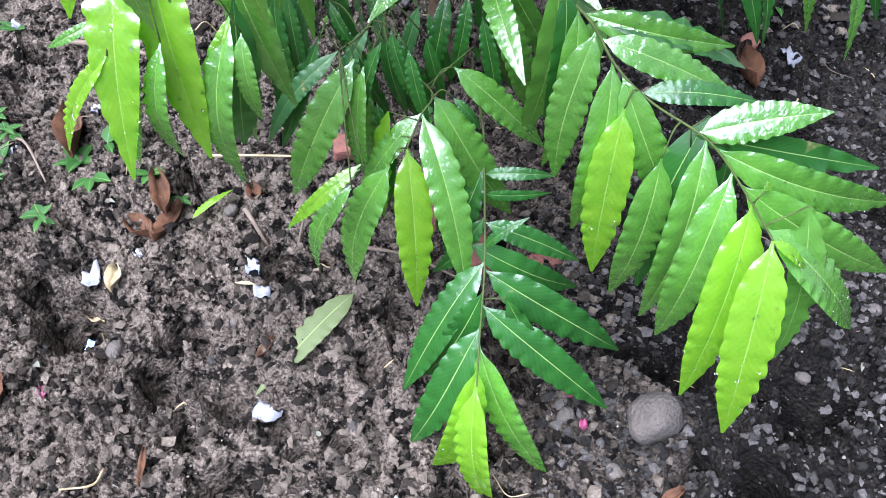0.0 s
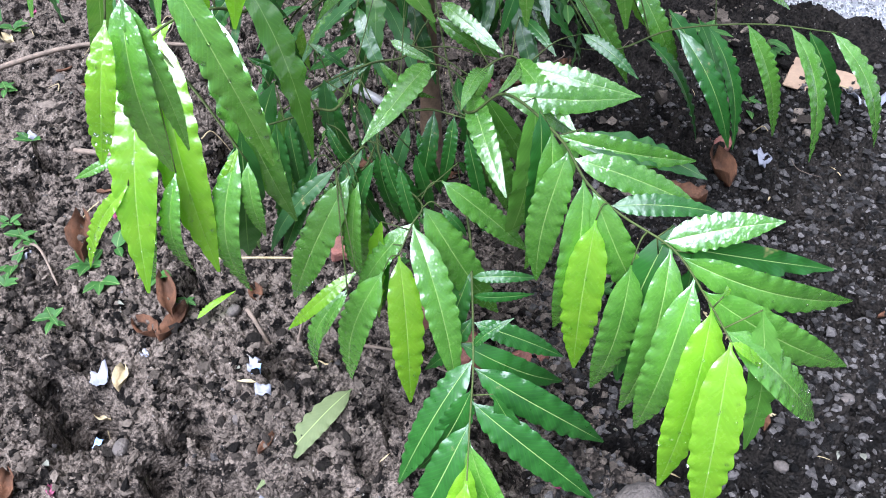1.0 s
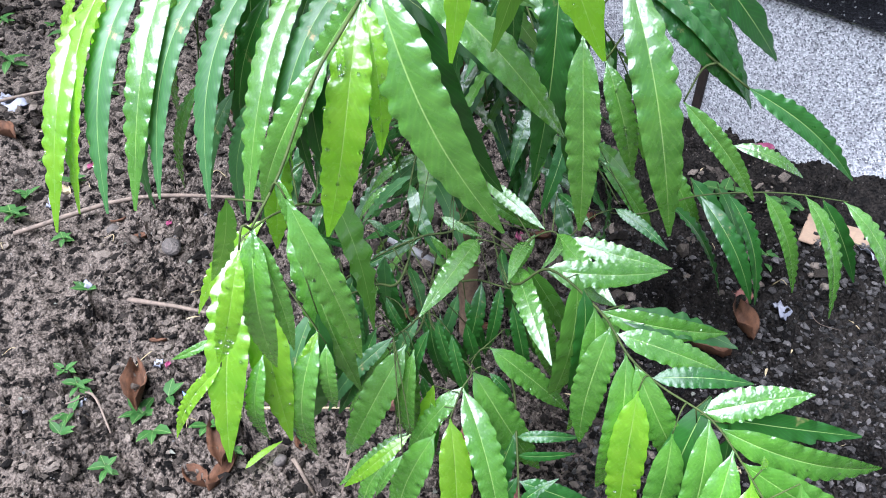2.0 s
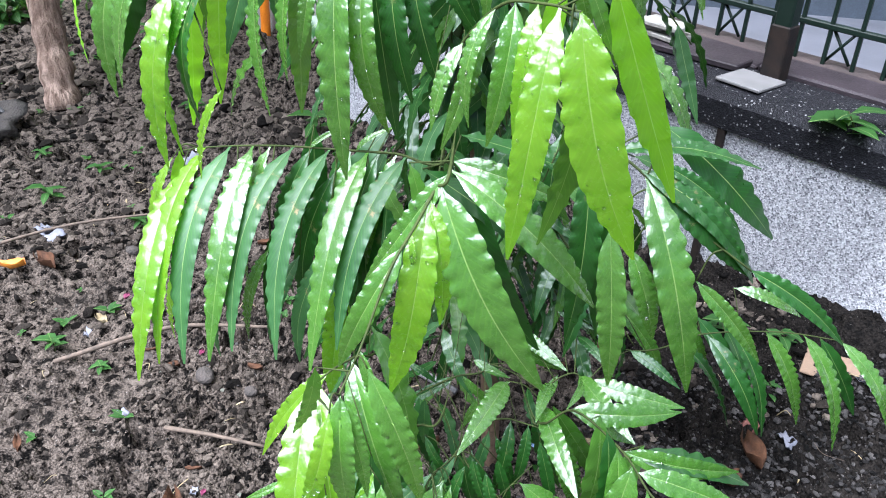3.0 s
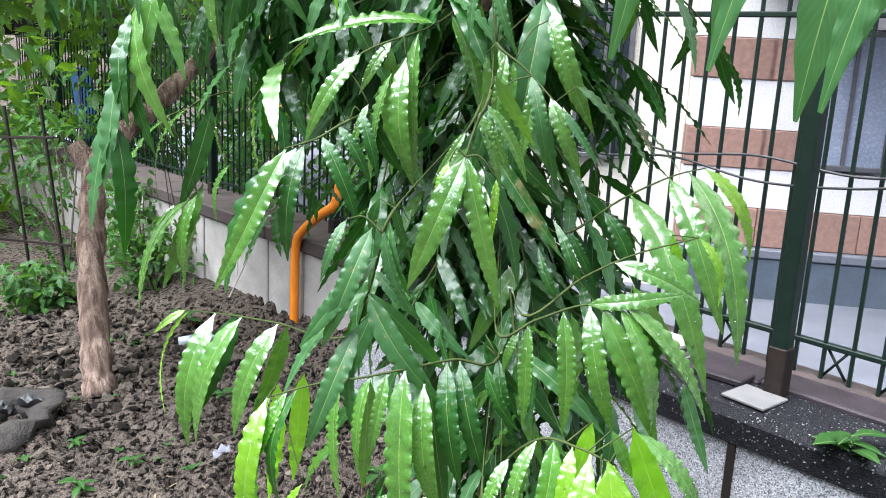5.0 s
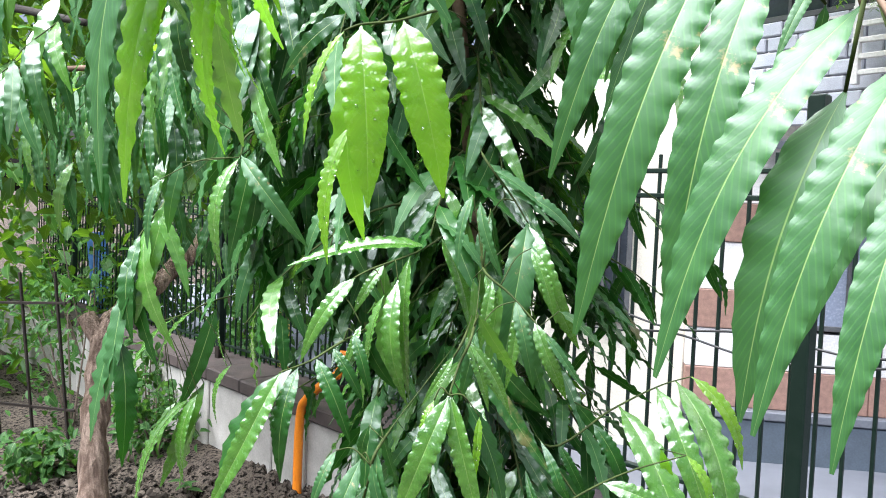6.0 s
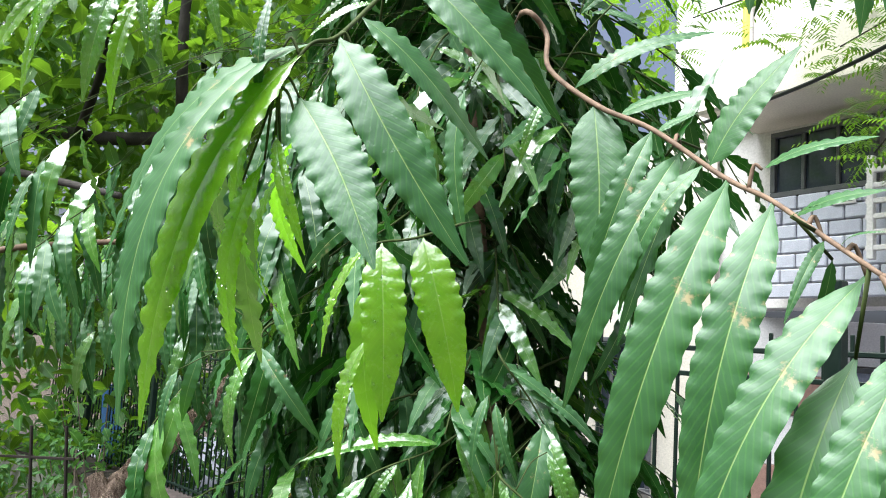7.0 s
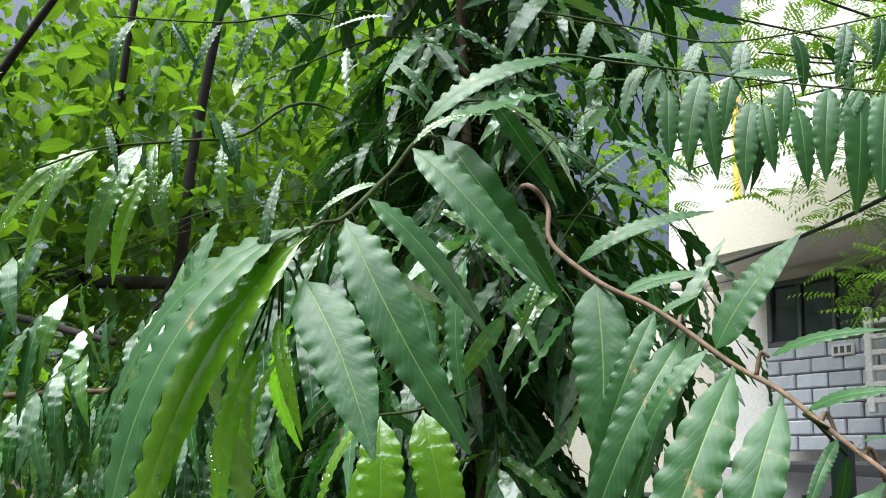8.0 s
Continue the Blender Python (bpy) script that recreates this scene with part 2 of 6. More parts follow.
DRYLEAF = rough_mat("dry_leaf", (0.10, 0.047, 0.025), (0.04, 0.021, 0.013), 40, 250, 0.7, 0.5, spec=0.1)
PALELEAF = rough_mat("straw_leaf", (0.34, 0.28, 0.17), (0.20, 0.155, 0.085), 40, 250, 0.7, 0.4, spec=0.1)
ORANGELEAF = rough_mat("orange_leaf", (0.70, 0.27, 0.02), (0.45, 0.14, 0.02), 40, 250, 0.6, 0.4)
FALLEN = rough_mat("fallen_leaf", (0.13, 0.13, 0.105), (0.08, 0.08, 0.064), 40, 250, 0.6, 0.4, spec=0.1)
DEADTWIG = rough_mat("dead_twig", (0.15, 0.11, 0.08), (0.07, 0.052, 0.038), 60, 300, 0.85, 0.5, dist=0.002)
CABLE = rough_mat("cable_rubber", (0.012, 0.012, 0.013), (0.03, 0.03, 0.03), 30, 200, 0.5, 0.1)
STRING = rough_mat("white_string", (0.65, 0.62, 0.55), (0.5, 0.47, 0.42), 60, 300, 0.8, 0.1)
DARKGLASS = rough_mat("dark_window_glass", (0.020, 0.026, 0.036), (0.035, 0.042, 0.055), 4, 60, 0.08, 0.02)
GREYGLASS = rough_mat("frosted_window", (0.30, 0.33, 0.42), (0.24, 0.27, 0.35), 5, 60, 0.25, 0.05)
FRAME = rough_mat("window_frame", (0.07, 0.07, 0.075), (0.10, 0.10, 0.105), 20, 150, 0.5, 0.1)
TEAL = rough_mat("teal_plastic", (0.02, 0.20, 0.20), (0.015, 0.15, 0.16), 30, 200, 0.4, 0.1, dist=0.001)
CLEAR = rough_mat("cloudy_plastic", (0.42, 0.46, 0.48), (0.32, 0.36, 0.38), 30, 200, 0.2, 0.1, dist=0.001)
YELLOW = rough_mat("yellow_paint", (0.80, 0.55, 0.10), (0.70, 0.45, 0.08), 10, 120, 0.6, 0.1)
BLUEPAINT = rough_mat("blue_paint", (0.05, 0.14, 0.35), (0.04, 0.10, 0.25), 10, 120, 0.6, 0.1)


# ---- mesh helpers ----
def mesh_ob(name, verts, faces, material, parent=None, uv=None, smooth=True, label=""):
    """One mesh object from vertices and faces, under a thing or at top level."""
    me = bpy.data.meshes.new(name)
    me.from_pydata([tuple(v) for v in verts], [], [tuple(f) for f in faces])
    if uv is not None:
        layer = me.uv_layers.new(name="UVMap")
        idx = np.empty(len(me.loops), dtype=np.int32)
        me.loops.foreach_get("vertex_index", idx)
        layer.data.foreach_set("uv", np.asarray(uv, dtype=np.float32)[idx].ravel())
    me.materials.append(material)
    if smooth:
        me.polygons.foreach_set("use_smooth", np.ones(len(me.polygons), dtype=bool))
    me.update()
    ob = new(name, me)
    if parent:
        ob.parent = parent
    return tagged(ob, label)


def part(name, bm, material, parent=None, label="", smooth=False):
    me = bpy.data.meshes.new(name)
    bm.to_mesh(me)
    bm.free()
    me.materials.append(material)
    if smooth:
        me.polygons.foreach_set("use_smooth", np.ones(len(me.polygons), dtype=bool))
    ob = new(name, me)
    if parent:
        ob.parent = parent
    return tagged(ob, label)


def thing(name, m=None, label="", category="", group="", kind=""):
    ob = new(name)
    ob.empty_display_size = 0.1
    if m is not None:
        ob.matrix_world = m
    return tagged(ob, label, category, group, kind)


def box(lo, hi, bevel=0.004, segments=1):
    bm = bmesh.new()
    bmesh.ops.create_cube(bm, size=1.0)
    for v in bm.verts:
        v.co = Vector([a + (c + 0.5) * (b - a) for a, b, c in zip(lo, hi, v.co)])
    if bevel:
        bmesh.ops.bevel(bm, geom=bm.edges[:], offset=bevel, segments=segments, affect="EDGES", profile=0.5)
    return bm


def smooth_path(points, steps=8):
    """A Catmull-Rom curve through the points."""
    p = [Vector(q) for q in points]
    p = [p[0] * 2 - p[1]] + p + [p[-1] * 2 - p[-2]]
    out = []
    for i in range(1, len(p) - 2):
        a, b, c, d = p[i - 1:i + 3]
        for k in range(steps):
            t = k / steps
            out.append(0.5 * (2 * b + (c - a) * t + (2 * a - 5 * b + 4 * c - d) * t * t + (3 * b - a - 3 * c + d) * t ** 3))
    return out + [p[-2]]


def tube(points, radii, sides=7, wobble=0.0, rng=None, base=0):
    """Vertices and faces of a tapered, closed tube along the points."""
    verts, faces, n = [], [], len(points)
    side = None
    for i, p in enumerate(points):
        ahead = (points[min(i + 1, n - 1)] - points[max(i - 1, 0)]).normalized()
        side = ahead.orthogonal() if side is None else side - ahead * side.dot(ahead)
        side.normalize()
        other = ahead.cross(side)
        r = radii[0] + (radii[1] - radii[0]) * i / max(1, n - 1) if len(radii) == 2 else radii[i]
        for k in range(sides):
            a = 2 * math.pi * k / sides
            q = r * (1 + (rng.uniform(-wobble, wobble) if rng else 0))
            verts.append(p + side * (math.cos(a) * q) + other * (math.sin(a) * q))
    for i in range(n - 1):
        for k in range(sides):
            a, b = base + i * sides + k, base + i * sides + (k + 1) % sides
            faces.append((a, b, b + sides, a + sides))
    faces.append(tuple(base + k for k in reversed(range(sides))))
    faces.append(tuple(base + (n - 1) * sides + k for k in range(sides)))
    return verts, faces


# ---- ground ----
WALL = pose(0.584, 2.083, 0.042, 0, 0, -41.7)
OLD_WALL = WALL @ pose(0, 0.58, -0.24)
HOUSE = pose(0.982, 5.877, 1.167, 0, 0, -2) @ pose(2.72, -3.0, -1.05)
WING = pose(0.334, 1.992, 0.203, 0, 0, -48.65)
HOLES = [(0.43, 0.645, 0.050, 0.13), (0.53, 0.47, 0.034, 0.14), (-0.50, 0.655, 0.060, 0.12), (-0.005, 0.60, 0.034, 0.07), (-0.20, 0.525, 0.045, 0.07), (-0.27, 0.55, 0.03, 0.05), (-0.13, 0.49, 0.03, 0.05), (-1.8, 3.1, 0.16, 0.07)]


def ground_z(x, y):
    p = Vector((x, y, 0))
    z = 0.022 * noise.noise(p * 2.3) + 0.016 * noise.noise(p * 7.0)
    away = max(-3.6 - x, x - 1.25, 0.2 - y, y - 5.0, 0.0)
    if away < 0.3:
        # crumbs: rounded lumps with sharp creases between them
        w = p + 0.012 * noise.noise_vector(p * 26.0)
        rough = 0.022 * noise.noise(p * 9.0) + 0.024 * abs(noise.noise(w * 24.0)) + 0.022 * abs(noise.noise(w * 60.0)) + 0.016 * abs(noise.noise(w * 120.0)) - 0.018
        # ragged, deep pits between the clods
        pit = noise.noise(w * 8.0 + Vector((7.0, 3.0, 0.0))) + 0.55 * noise.noise(w * 21.0) + 0.25 * noise.noise(w * 50.0)
        z += (rough - 0.26 * max(0.0, min(0.34, pit - 0.26))) * (1 - away / 0.3)
    far = max(0.0, min(1.0, (y - 1.2) / 0.8)) * max(0.0, 1 - away / 0.3)
    if far > 0:
        z += far * (0.05 * noise.noise(p * 2.9 + Vector((3.0, 0, 0))) + 0.035 * abs(noise.noise(p * 8.0)) + 0.015 * abs(noise.noise(p * 17.0)) - 0.02)
    across = (x - 0.60) * 0.665 + (y - 2.09) * 0.747
    aside = (x - 0.1) * 0.99 + (y - 0.9) * 0.13
    if y > 3.2:
        across -= 0.58 * min(1.0, (y - 3.2) / 0.3)
    if across > 0.2:
        return -0.12 - 0.0963 * aside
    # level ground round the tilted bed
    z -= 0.0963 * (aside - max(-3.6, min(1.4, aside)))
    z += 0.08 * max(0.0, min(1.0, (across + 0.45) / 0.45))
    for hx, hy, r, d in HOLES:
        q = ((x - hx) ** 2 + (y - hy) ** 2) / (r * r)
        if q < 4:
            z -= d * math.exp(-q * q * q)
    return z


def spread(lo, hi, step, far):
    near = np.arange(lo, hi + step / 2, step)
    out = step * 1.6 ** np.arange(1, 40)
    out = np.cumsum(out)
    out = out[out < far]
    return np.r_[lo - out[::-1], near, hi + out]


def stretches(*ends):
    return np.concatenate([np.arange(a, b - step / 2, step) for a, b, step in ends])


gx, gy = spread(-3.6, 1.25, 0.02, 400.0), spread(0.20, 5.0, 0.02, 400.0)
gx = np.r_[gx[gx < -1.7], stretches((-1.69, -0.9, 0.012), (-0.89, 0.92, 0.0048), (0.93, 1.25, 0.012)), gx[gx > 1.255]]
gy = np.r_[gy[gy < 0.25], stretches((0.255, 1.25, 0.0048), (1.26, 2.5, 0.010)), gy[gy > 2.505]]
soil_rng = random.Random(77)


def crumbled(x, y):
    if -1.7 < x < 1.25 and 0.2 < y < 2.5:
        x, y = x + soil_rng.uniform(-0.0017, 0.0017), y + soil_rng.uniform(-0.0017, 0.0017)
    return x, y, ground_z(x, y)


gv = [crumbled(x, y) for y in gy for x in gx]
nx = len(gx)
gf = [(j * nx + i, j * nx + i + 1, (j + 1) * nx + i + 1, (j + 1) * nx + i) for j in range(len(gy) - 1) for i in range(nx - 1)]
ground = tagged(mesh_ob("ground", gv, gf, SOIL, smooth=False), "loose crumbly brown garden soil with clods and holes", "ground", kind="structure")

PHI = (1 + 5 ** 0.5) / 2
ICO = np.array([(-1, PHI, 0), (1, PHI, 0), (-1, -PHI, 0), (1, -PHI, 0), (0, -1, PHI), (0, 1, PHI), (0, -1, -PHI), (0, 1, -PHI), (PHI, 0, -1), (PHI, 0, 1), (-PHI, 0, -1), (-PHI, 0, 1)]) / 1.9
ICOF = np.array([(0, 11, 5), (0, 5, 1), (0, 1, 7), (0, 7, 10), (0, 10, 11), (1, 5, 9), (5, 11, 4), (11, 10, 2), (10, 7, 6), (7, 1, 8), (3, 9, 4), (3, 4, 2), (3, 2, 6), (3, 6, 8), (3, 8, 9), (4, 9, 5), (2, 4, 11), (6, 2, 10), (8, 6, 7), (9, 8, 1)])


def lumps(name, spots, material, rng):
    """Many small angular lumps that lie on the ground, as one mesh. spots: x, y, size."""
    verts, faces = [], []
    for i, (x, y, s) in enumerate(spots):
        v = ICO * rng.uniform(0.45, 1.4, (12, 3)) * rng.uniform(0.5, 1.3, 3) * s
        a = rng.uniform(0, 6.283)
        rot = np.array([[math.cos(a), -math.sin(a), 0], [math.sin(a), math.cos(a), 0], [0, 0, 1]])
        v = v @ rot.T * (1, 1, 0.7) + (x, y, ground_z(x, y) + 0.25 * s)
        verts.append(v)
        faces.append(ICOF + 12 * i)
    return mesh_ob(name, np.concatenate(verts), np.concatenate(faces), material, smooth=False)


def patches(count, rng, x0, x1, y0, y1, s0, s1, power=4.5):
    out = []
    while len(out) < count:
        x, y = rng.uniform(x0, x1), rng.uniform(y0, y1)
        if noise.noise(Vector((x * 3.1, y * 3.1, 5.0))) + rng.uniform(-0.9, 0.9) > -0.25:
            if (x - 0.60) * 0.665 + (y - 2.09) * 0.747 < -0.03 and all((x - h[0]) ** 2 + (y - h[1]) ** 2 > (0.95 * h[2]) ** 2 for h in HOLES):
                out.append((x, y, s0 + (s1 - s0) * rng.random() ** power))
    return out


rs = np.random.RandomState(3)
soil_clods = patches(16000, rs, -0.85, 0.42, 0.3, 1.45, 0.0015, 0.0115, 3.8) + patches(9000, rs, -2.3, 0.8, 1.35, 3.3, 0.002, 0.022, 4.5) + patches(3000, rs, -3.4, 0.2, 3.0, 5.6, 0.008, 0.04)
tagged(lumps("soil_clods", soil_clods, CLOD, rs), "scattered crumbs and clods of dry brown soil", "soil clods", kind="stuff")
tagged(lumps("gravel", patches(17000, rs, 0.22, 1.25, 0.3, 1.6, 0.0018, 0.010, 2.6) + patches(700, rs, -1.4, 0.4, 0.2, 3.0, 0.003, 0.010), GRIT, rs), "loose grey gravel mixed into dark soil", "gravel", kind="stuff")


# ---- leaves of the drooping tree ----
OUTLINE_S = (0.0, 0.025, 0.05, 0.09, 0.15, 0.23, 0.34, 0.48, 0.60, 0.70, 0.79, 0.87, 0.94, 1.0)
OUTLINE_W = (0.0, 0.02, 0.22, 0.55, 0.80, 0.94, 1.0, 0.97, 0.87, 0.73, 0.54, 0.33, 0.14, 0.0)


def leaf_data(seed, stations, columns, bend, width, waves, ripple, fold):
    """A long, tapering leaf of length 1 along +y: wavy margins, a folded midrib, an arched blade. Vertices, faces and UVs."""
    r = random.Random(seed)
    ph1, ph2, f2 = r.uniform(0, 6.3), r.uniform(0, 6.3), waves * r.uniform(0.92, 1.08)
    skew = r.uniform(-0.035, 0.035)
    verts, faces, uv = [], [], []
    for i in range(stations):
        s = i / (stations - 1)
        # a short stalk, a rounded base, long almost even sides and a drawn-out tip
        w = 0.006 + width * float(np.interp(s, OUTLINE_S, OUTLINE_W))
        arch = bend * 4 * s * (1 - s) * (1.25 - 0.5 * s)
        sway = skew * math.sin(math.pi * s)
        for c in columns:
            x = c * w
            edge = abs(c)
            ph = ph1 if c > 0 else ph2
            turn = (waves if c > 0 else f2) * 6.283 * s + ph + 1.6 * math.sin(4.3 * s + ph2) + 0.6 * math.sin(13.0 * s + 2 * ph)
            wave = (math.sin(turn) + 0.2 * math.cos(2 * turn)) * (0.78 + 0.38 * math.sin(11.0 * s + ph2))
            fade = min(1.0, 8 * s) * min(1.0, 3.5 * (1 - s))
            z = arch + w * ((fold + 0.16) * edge - 0.24 * edge * edge) + ripple * fade * wave * edge ** 3.6
            x *= 1 + 0.06 * fade * wave * edge ** 3
            verts.append((x + sway, s, z))
            uv.append((0.5 + 0.5 * c, s))
    m = len(columns)
    for i in range(stations - 1):
        for k in range(m - 1):
            a = i * m + k
            faces.append((a, a + 1, a + 1 + m, a + m))
    return verts, faces, uv


COLS = (-1.0, -0.88, -0.70, -0.40, -0.06, 0.0, 0.06, 0.40, 0.70, 0.88, 1.0)
LEAF_MESH = {}
for tone in range(5):
    for k, (bend, width, waves, ripple, fold) in enumerate(((0.10, 0.076, 9, 0.012, 0.24), (0.13, 0.096, 8, 0.011, 0.16), (0.08, 0.070, 10, 0.013, 0.28), (0.16, 0.082, 8, 0.011, 0.12), (0.10, 0.106, 8, 0.010, 0.08), (0.14, 0.067, 11, 0.010, 0.10), (0.09, 0.098, 9, 0.010, 0.06), (0.08, 0.130, 8, 0.009, 0.07), (0.05, 0.150, 8, 0.012, 0.05))):
        v, f, uv = leaf_data(10 * tone + k, 72, COLS, bend, width * (0.90 if k < 6 else 0.93), waves * (1.35 if k < 6 else 1.3), ripple * (0.75 if k < 6 else 0.7), fold)
        me = bpy.data.meshes.new("leaf")
        me.from_pydata(v, [], f)
        layer = me.uv_layers.new(name="UVMap")
        for lp in me.loops:
            layer.data[lp.index].uv = uv[lp.vertex_index]
        me.materials.append(LEAF[tone])
        me.polygons.foreach_set("use_smooth", np.ones(len(me.polygons), dtype=bool))
        LEAF_MESH[tone, k] = me

TRUNK = (0.02, 1.25)
leaf_rng = random.Random(11)


def leaf_matrix(base, tip, out, twist):
    """Lays a leaf of length 1 from base to tip, its face turned towards out."""
    y = tip - base
    length = y.length
    y.normalize()
    z = out - y * out.dot(y)
    if z.length < 1e-3:
        z = y.orthogonal()
    z.normalize()
    x = y.cross(z)
    c, s = math.cos(twist), math.sin(twist)
    x, z = x * c + z * s, z * c - x * s
    m = Matrix((x, y, z)).transposed().to_4x4() @ Matrix.Diagonal((length, length, length, 1))
    m.translation = base
    return m


tree = thing("drooping_tree", Matrix.Translation((*TRUNK, 0)), "slender evergreen tree with long wavy-edged drooping glossy green leaves", "tree")


# leaf faces turn mostly up and to the camera's side, to fit its view
def toward_view(p):
    v = Vector((p.x - TRUNK[0], p.y - TRUNK[1], 0))
    v = v.normalized() if v.length > 0.05 else Vector((0, -1, 0))
    return v * 0.45 + Vector((-0.1, -0.8, 1.0))


shaded, side_verts, side_faces = [], [], []
drops, drop_rng = [], random.Random(71)


def near_on(curve, p):
    return min(curve, key=lambda q: (q - p).length)


def frond(stem, leaves, woody=False, thick=0.0020, blade=None, wide=False):
    """A branch from the trunk through the stem's points. Leaves: place along the stem (or a free base on a side twig), tip, tone + 10 * blade shape."""
    pts = [Vector(p) for p in stem]
    first = pts[0]
    reach = Vector((TRUNK[0] - first.x, TRUNK[1] - first.y, 0))
    root = Vector((TRUNK[0], TRUNK[1], first.z + 0.03 + 0.12 * reach.length))
    between = first + reach * 0.5 + Vector((0, 0, 0.015 + 0.06 * reach.length))
    path = smooth_path([root, between] + pts, 6)
    start = Vector(TRUNK + (0,))
    lead = [thick * 0.35] * 12
    verts, faces = tube([p - start for p in path], lead + [thick * (1 - 0.5 * i / (len(path) - 12)) for i in range(len(path) - 12)], 7)
    curve = path[12:]
    run = [0.0]
    for a, b in zip(curve, curve[1:]):
        run.append(run[-1] + (b - a).length)

    def along(s):
        d = s * run[-1]
        for i in range(len(run) - 1):
            if run[i + 1] >= d:
                return curve[i].lerp(curve[i + 1], (d - run[i]) / max(1e-6, run[i + 1] - run[i]))
        return curve[-1]

    placed = []
    for row in leaves:
        tip, code = Vector(row[-4:-1]), row[-1]
        if len(row) == 5:
            base = along(row[0])
        else:
            base = Vector(row[:3])
            near = min(curve, key=lambda p: (p - base).length)
            tw = smooth_path([near, near.lerp(base, 0.5) + Vector((0, 0, 0.012)), base], 4)
            v, f = tube([p - start for p in tw], (thick * 0.6, thick * 0.4), 5, base=len(verts))
            verts += v
            faces += f
        placed.append((base, tip, code % 10, code // 10 or blade))
    branch = mesh_ob("branch", verts, faces, WOODY if woody else TWIG, tree)
    for base, tip, tone, shape in placed:
        ob = new("leaf", LEAF_MESH[tone, shape or leaf_rng.choice((1, 4, 6) if wide else (0, 2, 3, 3, 1))])
        ob.parent = branch
        ob.matrix_basis = Matrix.Translation(-start) @ leaf_matrix(base, tip, toward_view(base.lerp(tip, 0.5)), leaf_rng.uniform(-0.5, 0.5) * (0.5 if shape else 1))
        if tone == 2 or (tone == 1 and drop_rng.random() < 0.25):
            # rain drops left on the blade
            blade_verts = ob.data.vertices
            for _ in range(12):
                q = blade_verts[drop_rng.randrange(len(blade_verts) // 5, len(blade_verts) * 4 // 5)].co
                drops.append((ob.matrix_basis @ q, drop_rng.uniform(0.0008, 0.0021), ob.matrix_basis.col[2].to_3d().normalized()))
        if (tip - base).length < 0.27 and leaf_rng.random() < 0.35:
            # a second leaf hangs behind, often a tone darker: shade put into its colour
            back = Vector((leaf_rng.uniform(-0.035, 0.035), leaf_rng.uniform(0.02, 0.07), leaf_rng.uniform(-0.03, 0.03)))
            b = base + back
            e = b + (tip - base) * leaf_rng.uniform(0.8, 1.1) + Vector((leaf_rng.uniform(-0.03, 0.03), leaf_rng.uniform(0.0, 0.05), 0))
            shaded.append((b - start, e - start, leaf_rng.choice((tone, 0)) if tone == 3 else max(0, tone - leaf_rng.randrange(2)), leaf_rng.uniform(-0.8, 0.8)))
            v, f = tube([near_on(curve, b) - start, b - start], (thick * 0.5, thick * 0.4), 5, base=len(side_verts))
            side_verts.extend(v)
            side_faces.extend(f)
    return branch



# ---- main branches with their leaves ----
frond([(0.122, 0.844, 0.475), (0.181, 0.809, 0.524), (0.245, 0.713, 0.534), (0.278, 0.654, 0.515), (0.318, 0.634, 0.485), (0.374, 0.594, 0.472), (0.398, 0.510, 0.485), (0.411, 0.450, 0.493)], [
    (0.16, 0.278, 0.827, 0.444, 1),
    (0.14, 0.347, 0.848, 0.493, 1),
    (0.37, 0.413, 0.738, 0.480, 1),
    (0.44, 0.422, 0.702, 0.436, 1),
    (0.57, 0.435, 0.662, 0.466, 0),
    (0.70, 0.495, 0.625, 0.490, 81),
    (0.75, 0.594, 0.613, 0.377, 1),
    (0.86, 0.586, 0.552, 0.331, 1),
    (0.97, 0.542, 0.489, 0.311, 1),
    (0.06, 0.190, 0.834, 0.290, 1),
    (0.35, 0.212, 0.715, 0.305, 1),
    (0.42, 0.227, 0.682, 0.319, 1),
    (0.49, 0.252, 0.650, 0.263, 1),
    (0.29, 0.63, 0.48, 0.279, 0.603, 0.238, 2),
    (0.52, 0.370, 0.657, 0.302, 1),
    (0.33, 0.59, 0.45, 0.302, 0.587, 0.218, 1),
    (0.72, 0.336, 0.549, 0.226, 1),
    (0.82, 0.352, 0.517, 0.235, 1),
    (0.91, 0.372, 0.433, 0.246, 62),
    (1.00, 0.410, 0.385, 0.257, 62),
    (1.00, 0.453, 0.454, 0.448, 2),
], wide=True)
frond([(0.130, 0.779, 0.341), (0.138, 0.730, 0.289), (0.143, 0.673, 0.250), (0.147, 0.607, 0.221), (0.147, 0.533, 0.205), (0.148, 0.456, 0.193)], [
    (0.58, 0.334, 0.609, 0.055, 0),
    (0.71, 0.319, 0.532, 0.027, 0),
    (0.86, 0.244, 0.444, -0.013, 1),
    (1.00, 0.172, 0.411, -0.045, 2),
    (0.55, 0.036, 0.544, 0.016, 0),
    (0.66, 0.059, 0.569, 0.014, 0),
    (0.79, 0.053, 0.478, -0.013, 0),
    (0.93, 0.085, 0.452, -0.036, 2),
    (0.50, 0.200, 0.643, 0.287, 0),
    (0.41, 0.271, 0.684, 0.156, 0),
    (0.24, 0.232, 0.731, 0.271, 0),
    (0.31, 0.226, 0.709, 0.262, 0),
    (0.22, 0.085, 0.717, 0.086, 0),
    (0.39, 0.071, 0.663, 0.139, 0),
], wide=True)
